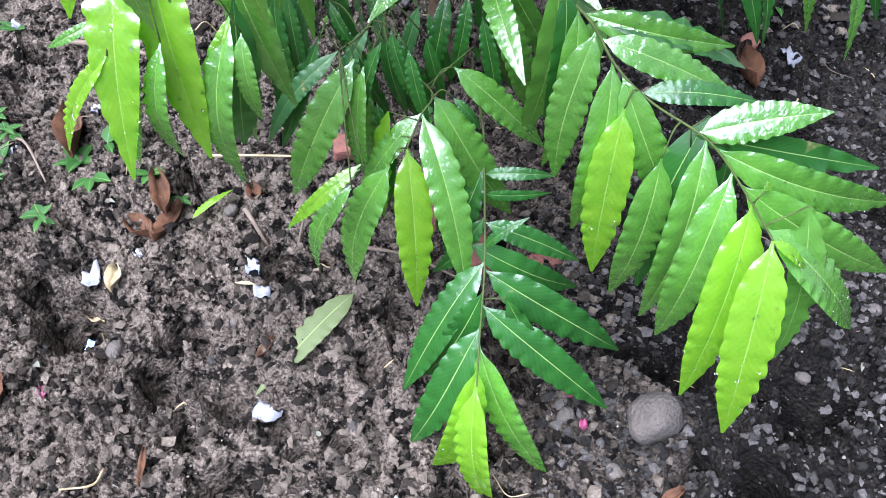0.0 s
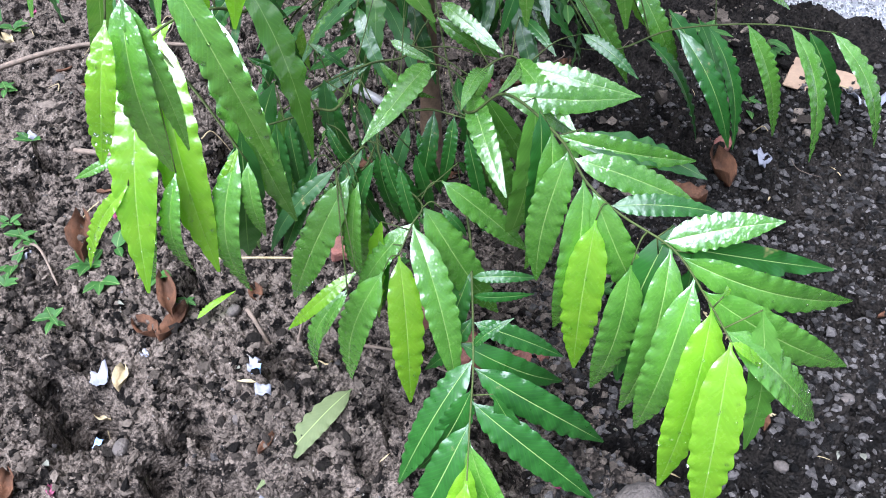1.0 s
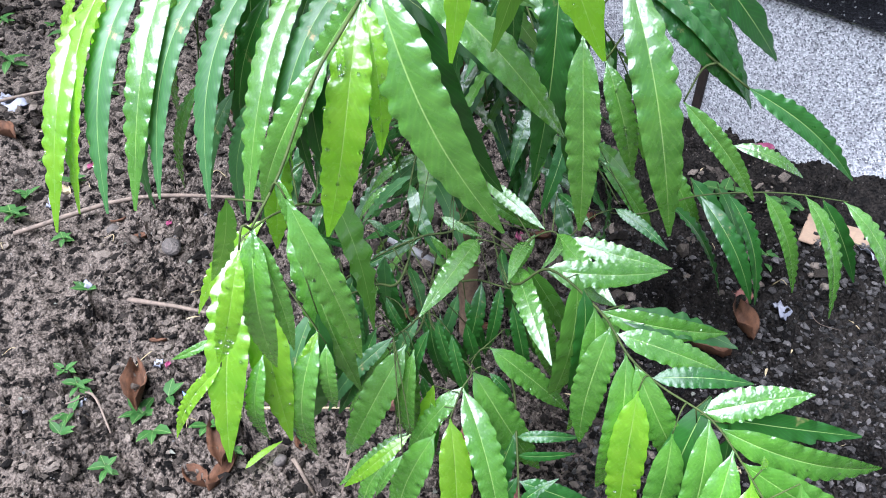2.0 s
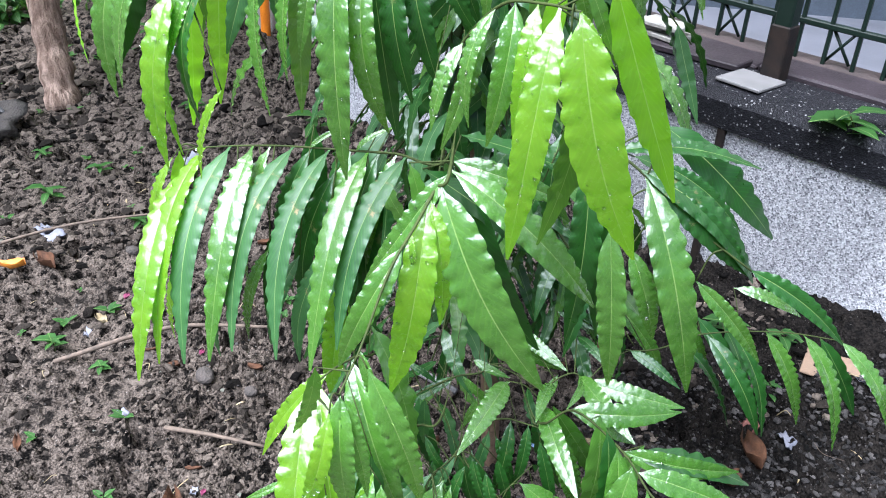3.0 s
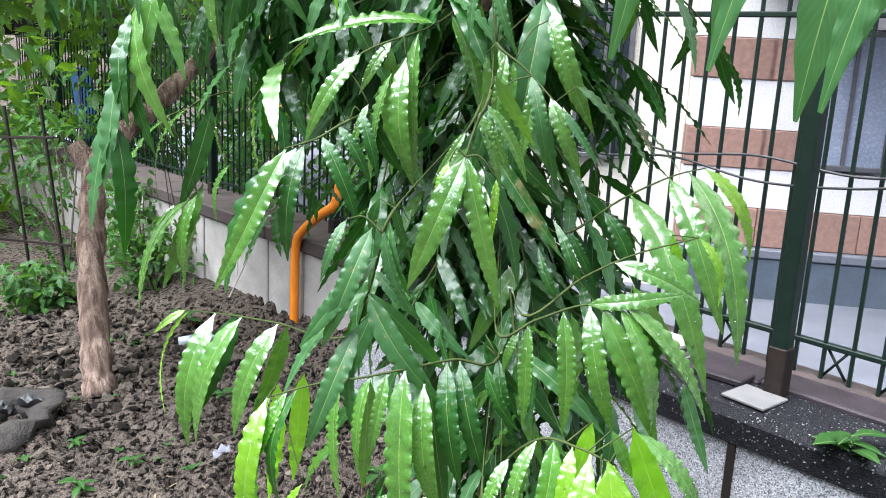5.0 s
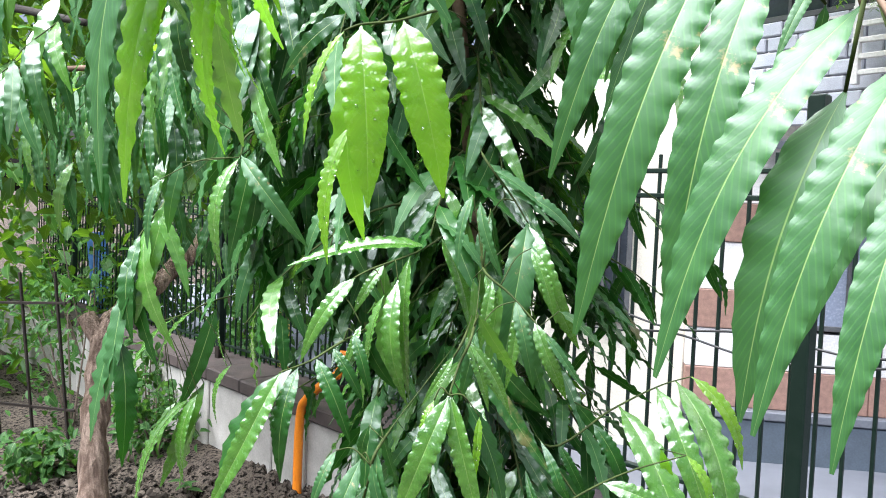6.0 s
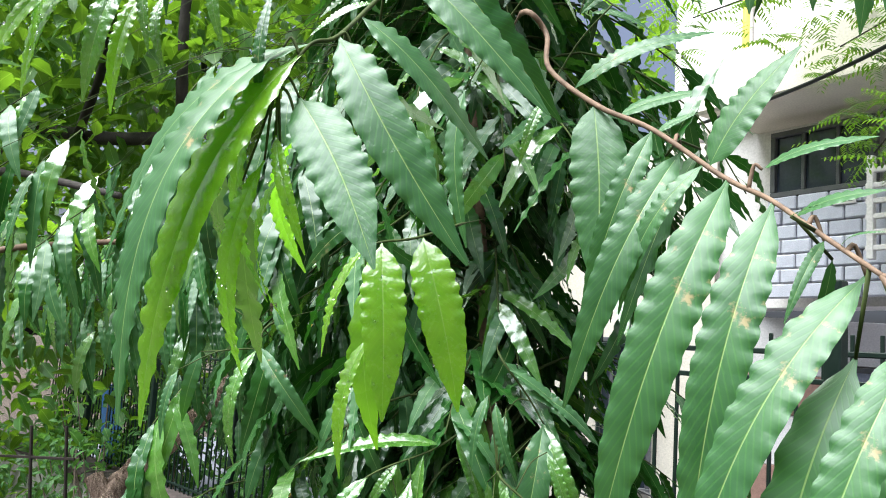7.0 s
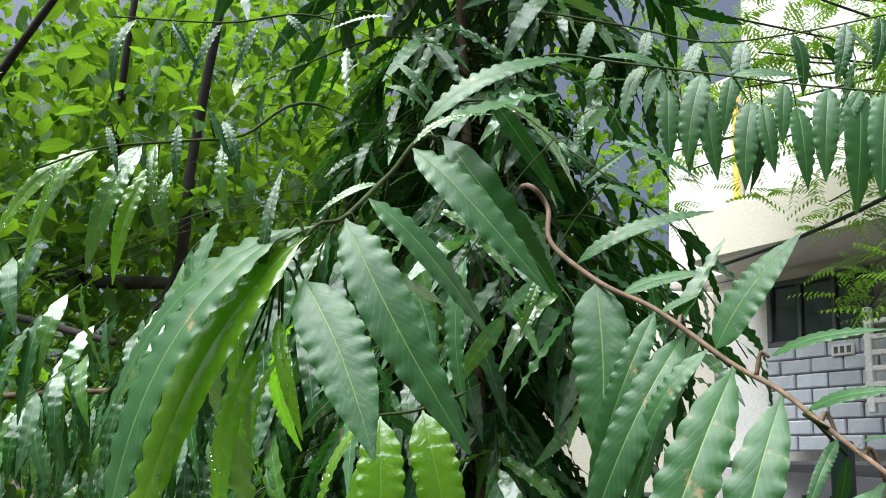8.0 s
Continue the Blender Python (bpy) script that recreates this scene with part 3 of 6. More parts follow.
frond([(0.006, 0.832, 0.428), (0.042, 0.772, 0.407), (0.075, 0.740, 0.395), (0.063, 0.714, 0.382), (0.049, 0.678, 0.362)], [
    (0.62, 0.174, 0.753, 0.168, 1),
    (0.77, 0.122, 0.616, 0.164, 1),
    (1.00, 0.055, 0.613, 0.127, 2),
    (0.03, 0.66, 0.35, -0.038, 0.652, 0.123, 1),
    (0.76, -0.023, 0.704, 0.246, 1),
    (0.10, 0.76, 0.42, 0.214, 0.781, 0.274, 1),
    (0.11, 0.062, 0.822, 0.299, 0),
    (0.10, 0.028, 0.815, 0.289, 0),
    (0.10, 0.74, 0.39, 0.132, 0.745, 0.334, 0),
], wide=True)
frond([(-0.002, 0.818, 0.412), (-0.035, 0.798, 0.396), (-0.049, 0.784, 0.384)], [
    (0.70, -0.125, 0.783, 0.250, 1),
    (1.00, -0.126, 0.773, 0.177, 1),
    (0.58, -0.033, 0.796, 0.174, 1),
    (-0.02, 0.71, 0.29, -0.131, 0.690, 0.185, 1),
    (-0.03, 0.69, 0.28, -0.095, 0.679, 0.103, 1),
    (-0.08, 0.79, 0.40, -0.116, 0.786, 0.292, 1),
])
frond([(-0.085, 0.760, 0.683), (-0.109, 0.675, 0.718), (-0.125, 0.619, 0.740), (-0.144, 0.583, 0.739)], [
    (1.00, -0.167, 0.463, 0.519, 12),
    (0.92, -0.112, 0.513, 0.500, 12),
    (0.53, -0.049, 0.606, 0.488, 11),
    (-0.13, 0.73, 0.80, -0.165, 0.726, 0.614, 2),
    (-0.07, 0.55, 0.64, -0.111, 0.540, 0.567, 2),
    (-0.07, 0.55, 0.64, -0.096, 0.541, 0.439, 1),
    (-0.14, 0.51, 0.65, -0.182, 0.505, 0.495, 1),
    (-0.16, 0.49, 0.64, -0.230, 0.481, 0.535, 2),
    (-0.17, 0.51, 0.66, -0.217, 0.500, 0.638, 1),
    (-0.12, 0.51, 0.64, -0.137, 0.511, 0.502, 1),
    (0.82, -0.227, 0.600, 0.613, 2),
    (-0.06, 0.54, 0.63, -0.062, 0.541, 0.527, 1),
])
frond([(0.045, 0.950, 0.498), (-0.011, 0.923, 0.491), (-0.071, 0.880, 0.486), (-0.125, 0.817, 0.478)], [
    (0.59, -0.032, 0.884, 0.293, 0),
    (0.82, -0.127, 0.841, 0.282, 0),
    (0.94, -0.167, 0.819, 0.386, 0),
    (0.29, -0.126, 0.904, 0.431, 0),
    (-0.16, 0.86, 0.54, -0.084, 0.875, 0.497, 0),
    (-0.09, 0.91, 0.53, -0.039, 0.912, 0.485, 0),
    (0.08, 0.94, 0.47, -0.007, 0.925, 0.372, 1),
    (0.00, 0.84, 0.40, 0.048, 0.849, 0.258, 0),
    (-0.04, 0.82, 0.41, -0.019, 0.819, 0.261, 0),
    (0.02, 0.85, 0.40, 0.039, 0.851, 0.249, 0),
    (-0.00, 0.76, 0.36, 0.016, 0.763, 0.271, 0),
    (0.08, 0.98, 0.53, 0.164, 0.989, 0.460, 1),
    (0.09, 0.99, 0.54, 0.168, 0.997, 0.451, 1),
    (0.24, 0.075, 0.939, 0.423, 1),
    (0.16, 0.95, 0.48, 0.117, 0.943, 0.394, 1),
])
frond([(-0.075, 1.120, 0.583), (-0.144, 1.094, 0.568), (-0.207, 1.042, 0.553), (-0.234, 1.003, 0.546)], [
    (0.28, -0.201, 1.089, 0.445, 0),
    (0.08, -0.136, 1.107, 0.484, 0),
    (0.45, -0.211, 1.076, 0.476, 0),
    (0.78, -0.299, 1.025, 0.443, 0),
    (0.68, -0.155, 1.057, 0.477, 0),
    (0.14, -0.074, 1.113, 0.506, 0),
    (-0.06, 1.07, 0.49, -0.142, 1.059, 0.416, 1),
    (-0.03, 1.10, 0.53, -0.122, 1.085, 0.460, 1),
])
frond([(0.007, 0.813, 0.935), (-0.060, 0.817, 0.941), (-0.136, 0.824, 0.944), (-0.212, 0.826, 0.949), (-0.274, 0.827, 0.949), (-0.329, 0.826, 0.947)], [
    (0.18, -0.132, 0.674, 0.729, 53),
    (0.33, -0.167, 0.660, 0.705, 51),
    (0.48, -0.213, 0.669, 0.715, 53),
    (0.62, -0.271, 0.670, 0.726, 53),
    (0.78, -0.303, 0.666, 0.712, 51),
    (0.87, -0.336, 0.662, 0.710, 53),
    (0.97, -0.370, 0.661, 0.710, 52),
    (-0.35, 0.81, 0.92, -0.393, 0.641, 0.697, 52),
    (-0.36, 0.81, 0.94, -0.406, 0.804, 0.775, 52),
    (0.22, -0.123, 0.806, 0.738, 51),
    (0.40, -0.165, 0.816, 0.742, 51),
    (0.55, -0.226, 0.817, 0.721, 50),
    (0.71, -0.291, 0.816, 0.740, 51),
    (0.38, -0.060, 0.832, 0.972, 1),
    (0.56, -0.127, 0.833, 0.972, 1),
    (0.29, -0.111, 0.759, 0.686, 50),
    (-0.14, 0.81, 0.92, -0.206, 0.805, 0.690, 50),
    (-0.27, 0.77, 0.84, -0.332, 0.763, 0.647, 53),
    (-0.19, 0.76, 0.82, -0.248, 0.751, 0.678, 53),
    (-0.15, 0.76, 0.83, -0.212, 0.755, 0.646, 53),
    (-0.11, 0.75, 0.80, -0.147, 0.741, 0.686, 53),
    (-0.23, 0.76, 0.83, -0.282, 0.758, 0.682, 51),
    (-0.33, 0.77, 0.84, -0.395, 0.764, 0.675, 52),
])
frond([(0.036, 0.756, 1.212), (-0.016, 0.714, 1.225), (-0.063, 0.668, 1.232), (-0.121, 0.654, 1.225), (-0.183, 0.657, 1.215), (-0.245, 0.653, 1.199)], [
    (0.46, -0.087, 0.650, 0.983, 1),
    (-0.05, 0.67, 1.21, -0.040, 0.676, 1.028, 1),
    (0.21, 0.016, 0.719, 1.059, 0),
    (0.10, 0.062, 0.742, 1.112, 0),
    (0.71, -0.163, 0.651, 1.059, 1),
    (0.88, -0.239, 0.652, 1.040, 0),
    (1.00, -0.288, 0.645, 1.000, 2),
    (0.99, -0.268, 0.646, 1.016, 2),
    (-0.20, 0.62, 1.10, -0.239, 0.616, 1.000, 2),
    (0.59, -0.138, 0.650, 1.099, 1),
    (0.53, -0.123, 0.653, 1.120, 1),
    (0.92, -0.279, 0.647, 1.093, 1),
    (0.27, -0.015, 0.701, 1.053, 0),
    (0.00, 0.052, 0.755, 1.101, 0),
])
frond([(0.021, 0.606, 1.097), (0.055, 0.579, 1.157), (0.094, 0.534, 1.203), (0.129, 0.494, 1.213), (0.157, 0.460, 1.215)], [
    (0.51, 0.034, 0.542, 1.066, 1),
    (0.70, 0.079, 0.510, 1.083, 1),
    (0.81, 0.103, 0.492, 1.101, 2),
    (0.91, 0.098, 0.469, 0.990, 52),
    (1.00, 0.210, 0.467, 0.992, 42),
    (0.15, 0.46, 1.20, 0.149, 0.461, 1.139, 2),
    (1.00, 0.185, 0.464, 1.168, 2),
    (0.35, 0.022, 0.565, 1.075, 1),
    (0.59, 0.062, 0.530, 1.093, 1),
])
frond([(0.040, 0.577, 1.039), (0.025, 0.554, 1.019), (0.008, 0.518, 0.997), (-0.014, 0.484, 0.967), (-0.038, 0.441, 0.912), (-0.053, 0.394, 0.889)], [
    (0.00, 0.159, 0.594, 0.982, 1),
    (0.05, 0.187, 0.588, 0.859, 1),
    (0.15, 0.133, 0.525, 0.793, 41),
    (0.07, -0.057, 0.557, 0.908, 1),
    (0.25, -0.034, 0.524, 0.786, 2),
    (0.23, 0.024, 0.533, 0.871, 2),
    (0.43, -0.078, 0.491, 0.846, 1),
    (0.99, -0.058, 0.394, 0.741, 1),
    (-0.03, 0.42, 0.90, 0.008, 0.430, 0.719, 1),
    (-0.06, 0.38, 0.88, -0.099, 0.374, 0.764, 2),
    (0.82, -0.023, 0.437, 0.826, 1),
    (0.38, 0.004, 0.509, 0.952, 2),
    (1.00, -0.037, 0.389, 0.767, 1),
])
frond([(0.154, 0.710, 1.037), (0.189, 0.651, 1.028), (0.226, 0.609, 1.015), (0.285, 0.593, 0.958), (0.346, 0.586, 0.909)], [
    (0.18, 0.64, 1.01, 0.158, 0.633, 0.780, 0),
    (0.20, 0.59, 0.96, 0.206, 0.590, 0.750, 1),
    (0.48, 0.290, 0.563, 0.765, 1),
    (0.22, 0.58, 0.94, 0.252, 0.587, 0.818, 1),
    (0.33, 0.359, 0.653, 0.994, 0),
    (0.21, 0.73, 1.12, 0.303, 0.747, 0.956, 1),
    (0.44, 0.361, 0.627, 0.868, 0),
    (0.99, 0.459, 0.601, 0.806, 0),
    (0.29, 0.58, 0.90, 0.369, 0.588, 0.790, 1),
    (0.15, 0.69, 1.02, 0.137, 0.684, 0.893, 0),
    (0.53, 0.353, 0.619, 0.882, 0),
    (0.25, 0.61, 1.02, 0.338, 0.622, 0.936, 0),
    (0.08, 0.177, 0.689, 0.977, 0),
    (0.13, 0.65, 0.98, 0.093, 0.643, 0.915, 0),
])
frond([(0.349, 1.274, 0.292), (0.459, 1.283, 0.330), (0.602, 1.264, 0.353), (0.718, 1.228, 0.359)], [
    (0.18, 0.537, 1.278, 0.089, 0),
    (0.33, 0.589, 1.235, 0.106, 0),
    (0.46, 0.598, 1.236, 0.101, 0),
    (0.63, 0.674, 1.264, 0.113, 1),
    (0.81, 0.721, 1.176, 0.123, 1),
    (0.98, 0.834, 1.198, 0.143, 1),
    (0.38, 1.34, 0.41, 0.494, 1.347, 0.187, 1),
    (0.28, 1.33, 0.38, 0.401, 1.350, 0.169, 1),
    (0.52, 1.32, 0.42, 0.670, 1.344, 0.335, 1),
])
frond([(-0.197, 0.894, 1.195), (-0.326, 0.964, 1.194), (-0.433, 1.032, 1.188), (-0.540, 1.096, 1.178)], [
    (0.97, -0.595, 1.080, 0.985, 2),
    (0.79, -0.540, 1.042, 0.941, 1),
    (0.61, -0.506, 1.000, 0.971, 1),
    (0.38, -0.417, 0.952, 1.004, 1),
    (1.00, -0.599, 1.085, 1.139, 2),
])
frond([(0.037, 0.731, 1.255), (0.087, 0.737, 1.269), (0.146, 0.750, 1.284), (0.203, 0.736, 1.286)], [
    (0.56, 0.117, 0.745, 1.109, 1),
    (0.74, 0.183, 0.749, 1.112, 1),
    (0.93, 0.232, 0.744, 1.107, 1),
    (0.97, 0.301, 0.751, 1.126, 1),
    (0.72, 0.278, 0.765, 1.292, 1),
    (0.31, 0.066, 0.734, 1.124, 1),
    (0.23, 0.043, 0.731, 1.199, 1),
    (0.82, 0.241, 0.752, 1.088, 1),
])
frond([(0.123, 0.969, 1.330), (0.218, 1.022, 1.371), (0.299, 1.068, 1.397), (0.359, 1.110, 1.403)], [
    (0.05, 0.175, 0.980, 1.237, 0),
    (0.28, 0.240, 1.013, 1.229, 0),
    (0.47, 0.335, 0.939, 1.087, 1),
    (0.73, 0.370, 0.999, 1.158, 1),
    (0.87, 0.394, 1.005, 1.105, 1),
    (0.99, 0.435, 1.119, 1.241, 2),
])
frond([(0.069, 0.749, 1.272), (0.149, 0.809, 1.304), (0.227, 0.859, 1.324), (0.313, 0.891, 1.337)], [
    (1.00, 0.342, 0.895, 1.234, 2),
    (0.37, 0.128, 0.808, 1.361, 0),
    (0.56, 0.311, 0.856, 1.253, 1),
    (0.20, 0.091, 0.782, 1.353, 0),
])
frond([(-0.074, 0.673, 1.429), (-0.091, 0.663, 1.389), (-0.106, 0.673, 1.347), (-0.130, 0.683, 1.283)], [
    (-0.10, 0.66, 1.41, -0.171, 0.655, 1.264, 3),
    (0.44, -0.199, 0.655, 1.264, 3),
    (0.73, -0.229, 0.662, 1.196, 3),
    (0.12, -0.061, 0.672, 1.319, 3),
    (0.21, -0.055, 0.670, 1.292, 3),
    (0.56, -0.052, 0.680, 1.288, 3),
    (0.75, -0.033, 0.689, 1.176, 3),
    (1.00, -0.142, 0.681, 1.126, 3),
    (1.00, -0.206, 0.669, 1.123, 3),
    (-0.13, 0.66, 1.42, -0.166, 0.654, 1.346, 3),
])
frond([(0.043, 0.675, 1.561), (0.026, 0.643, 1.522), (0.017, 0.611, 1.495)], [
    (0.96, 0.046, 0.618, 1.323, 1),
    (1.00, -0.053, 0.601, 1.350, 1),
    (0.05, 0.61, 1.47, 0.042, 0.610, 1.400, 2),
    (0.30, 0.081, 0.665, 1.457, 1),
    (-0.00, 0.61, 1.49, -0.017, 0.606, 1.427, 2),
])
frond([(-0.165, 0.867, 1.520), (-0.205, 0.835, 1.499), (-0.239, 0.794, 1.491)], [
    (0.98, -0.351, 0.780, 1.302, 1),
    (0.71, -0.255, 0.814, 1.333, 0),
    (0.45, -0.159, 0.845, 1.377, 0),
    (0.20, -0.140, 0.860, 1.431, 0),
    (-0.15, 0.87, 1.53, -0.132, 0.873, 1.437, 0),
])
frond([(-0.509, 1.284, 1.547), (-0.587, 1.306, 1.520), (-0.657, 1.329, 1.501)], [
    (0.77, -0.725, 1.245, 1.284, 1),
    (0.43, -0.658, 1.291, 1.332, 1),
    (-0.61, 1.33, 1.34, -0.721, 1.275, 1.121, 1),
    (-0.65, 1.32, 1.32, -0.705, 1.308, 1.208, 1),
    (-0.52, 1.29, 1.51, -0.509, 1.295, 1.398, 1),
    (-0.59, 1.32, 1.35, -0.634, 1.318, 1.169, 1),
    (-0.51, 1.31, 1.41, -0.546, 1.303, 1.290, 1),
])
frond([(0.017, 1.005, 1.696), (-0.050, 0.954, 1.645), (-0.137, 0.904, 1.615), (-0.184, 0.879, 1.583)], [
    (0.37, -0.260, 0.926, 1.628, 1),
    (0.48, -0.087, 0.939, 1.414, 1),
    (-0.09, 0.92, 1.60, -0.088, 0.925, 1.410, 1),
    (0.27, 0.011, 0.974, 1.498, 1),
    (0.82, -0.237, 0.886, 1.488, 1),
    (-0.11, 0.91, 1.58, -0.152, 0.908, 1.411, 1),
    (-0.14, 0.88, 1.54, -0.173, 0.880, 1.468, 1),
    (0.64, -0.160, 0.915, 1.552, 1),
])
frond([(0.044, 0.948, 1.778), (0.083, 0.950, 1.716), (0.106, 0.950, 1.673)], [
    (0.98, 0.052, 0.930, 1.431, 3),
    (1.00, 0.172, 0.957, 1.481, 1),
    (0.54, 0.184, 0.964, 1.639, 3),
    (0.23, 0.176, 0.964, 1.644, 3),
    (0.05, 0.95, 1.69, 0.033, 0.945, 1.566, 3),
])
frond([(0.017, 0.826, 1.530), (-0.015, 0.812, 1.480)], [
    (0.05, 0.058, 0.831, 1.436, 1),
    (0.10, 0.042, 0.828, 1.422, 1),
    (0.58, -0.048, 0.812, 1.435, 1),
])
frond([(0.026, 0.677, 1.936), (-0.016, 0.594, 1.910), (-0.049, 0.568, 1.904), (-0.068, 0.565, 1.898)], [
    (0.88, -0.054, 0.568, 1.710, 72),
    (0.55, 0.023, 0.607, 1.716, 72),
    (0.99, -0.117, 0.558, 1.781, 2),
    (-0.07, 0.58, 1.80, -0.103, 0.572, 1.651, 2),
])
frond([(-0.313, 0.993, 1.844), (-0.338, 0.965, 1.799)], [
    (1.00, -0.377, 0.960, 1.618, 1),
    (0.93, -0.242, 0.981, 1.652, 3),
    (-0.40, 0.95, 1.91, -0.370, 0.956, 1.834, 3),
    (-0.45, 0.92, 1.77, -0.476, 0.915, 1.665, 3),
    (-0.32, 0.99, 1.87, -0.279, 0.993, 1.778, 3),
])
frond([(0.033, 0.431, 2.159), (-0.003, 0.382, 2.104), (-0.032, 0.331, 2.048), (-0.050, 0.309, 2.034), (-0.075, 0.301, 1.999)], [
    (0.70, 0.071, 0.326, 1.848, 63),
    (-0.06, 0.31, 1.99, 0.009, 0.266, 1.842, 83),
    (0.55, 0.083, 0.416, 1.953, 63),
    (0.24, 0.140, 0.392, 1.984, 63),
    (0.82, -0.245, 0.340, 1.865, 3),
    (-0.07, 0.30, 2.03, -0.200, 0.284, 1.733, 53),
    (0.87, -0.218, 0.354, 1.726, 52),
    (-0.09, 0.31, 1.94, -0.151, 0.417, 1.765, 2),
    (-0.08, 0.32, 1.93, -0.113, 0.427, 1.813, 2),
    (-0.06, 0.31, 1.96, -0.099, 0.447, 1.861, 2),
    (-0.09, 0.30, 1.99, -0.121, 0.402, 1.831, 2),
    (-0.02, 0.34, 2.03, 0.039, 0.420, 2.006, 1),
    (0.02, 0.41, 2.16, 0.185, 0.487, 2.262, 3),
    (0.24, 0.093, 0.404, 2.167, 1),
    (0.45, -0.065, 0.358, 2.061, 1),
    (-0.08, 0.31, 1.96, -0.058, 0.313, 1.861, 2),
    (-0.09, 0.30, 1.99, -0.077, 0.298, 2.082, 0),
], thick=0.0026, blade=5)
frond([(0.111, 0.635, 2.178), (0.139, 0.616, 2.144), (0.141, 0.571, 2.086), (0.187, 0.505, 2.022), (0.234, 0.458, 1.982), (0.284, 0.400, 1.922), (0.309, 0.347, 1.891), (0.321, 0.274, 1.855), (0.335, 0.198, 1.817)], [
    (0.36, 0.174, 0.490, 1.833, 83),
    (0.49, 0.160, 0.471, 1.803, 3),
    (0.26, 0.46, 1.96, 0.140, 0.452, 1.728, 3),
    (0.60, 0.193, 0.448, 1.810, 3),
    (0.65, 0.155, 0.387, 1.595, 3),
    (0.75, 0.224, 0.341, 1.592, 3),
    (0.33, 0.29, 1.85, 0.294, 0.272, 1.792, 3),
    (0.34, 0.24, 1.82, 0.203, 0.239, 1.588, 3),
    (0.35, 0.19, 1.78, 0.250, 0.173, 1.566, 3),
    (0.35, 0.17, 1.73, 0.283, 0.139, 1.554, 3),
    (0.30, 0.312, 0.540, 2.101, 3),
    (0.42, 0.289, 0.473, 2.019, 83),
    (0.50, 0.276, 0.452, 1.993, 83),
    (0.61, 0.354, 0.391, 2.029, 83),
    (0.31, 0.37, 1.92, 0.384, 0.319, 1.930, 73),
    (0.81, 0.366, 0.258, 1.879, 73),
    (0.92, 0.346, 0.214, 1.845, 3),
], woody=True, thick=0.0034, blade=5)
frond([(0.144, 0.836, 2.460), (0.255, 0.779, 2.408), (0.354, 0.706, 2.345), (0.436, 0.634, 2.286), (0.521, 0.541, 2.220)], [
    (0.20, 0.203, 0.786, 2.345, 73),
    (0.32, 0.246, 0.753, 2.309, 73),
    (0.37, 0.276, 0.740, 2.309, 73),
    (0.50, 0.318, 0.708, 2.220, 73),
    (0.58, 0.363, 0.686, 2.246, 73),
    (0.40, 0.68, 2.29, 0.379, 0.679, 2.170, 73),
    (0.72, 0.418, 0.637, 2.209, 73),
    (0.41, 0.67, 2.28, 0.413, 0.667, 2.186, 73),
    (0.44, 0.64, 2.26, 0.438, 0.634, 2.150, 73),
    (0.83, 0.447, 0.598, 2.146, 73),
    (0.91, 0.458, 0.568, 2.187, 73),
    (0.90, 0.467, 0.581, 2.100, 73),
    (0.96, 0.486, 0.555, 2.109, 73),
    (0.31, 0.75, 2.35, 0.303, 0.748, 2.238, 73),
    (0.35, 0.71, 2.32, 0.355, 0.714, 2.198, 73),
    (0.58, 0.468, 0.691, 2.322, 73),
    (0.38, 0.220, 0.722, 2.391, 73),
])
frond([(-0.126, 0.558, 2.270), (-0.187, 0.487, 2.204), (-0.228, 0.435, 2.178), (-0.283, 0.370, 2.147), (-0.320, 0.325, 2.110)], [
    (-0.20, 0.46, 2.21, -0.179, 0.463, 2.146, 0),
    (-0.23, 0.42, 2.19, -0.231, 0.423, 2.120, 0),
    (-0.28, 0.37, 2.17, -0.265, 0.372, 2.117, 0),
    (0.93, -0.362, 0.333, 2.093, 0),
    (0.82, -0.377, 0.356, 2.047, 2),
    (0.68, -0.303, 0.397, 2.030, 1),
    (-0.25, 0.42, 2.15, -0.284, 0.415, 2.022, 2),
    (-0.24, 0.44, 2.15, -0.238, 0.435, 2.068, 1),
    (0.39, -0.193, 0.477, 2.101, 1),
    (0.80, -0.344, 0.363, 2.028, 2),
    (0.64, -0.244, 0.413, 2.079, 1),
    (0.88, -0.324, 0.349, 2.064, 2),
])
frond([(-0.200, 0.797, 2.540), (-0.315, 0.722, 2.496), (-0.434, 0.622, 2.458)], [
    (0.65, -0.410, 0.687, 2.367, 0),
    (0.89, -0.437, 0.647, 2.349, 0),
    (0.49, -0.368, 0.720, 2.388, 0),
    (0.29, -0.315, 0.756, 2.411, 0),
    (0.18, -0.194, 0.779, 2.470, 0),
    (-0.08, 0.82, 2.54, -0.186, 0.810, 2.521, 1),
    (0.74, -0.334, 0.680, 2.402, 0),
])
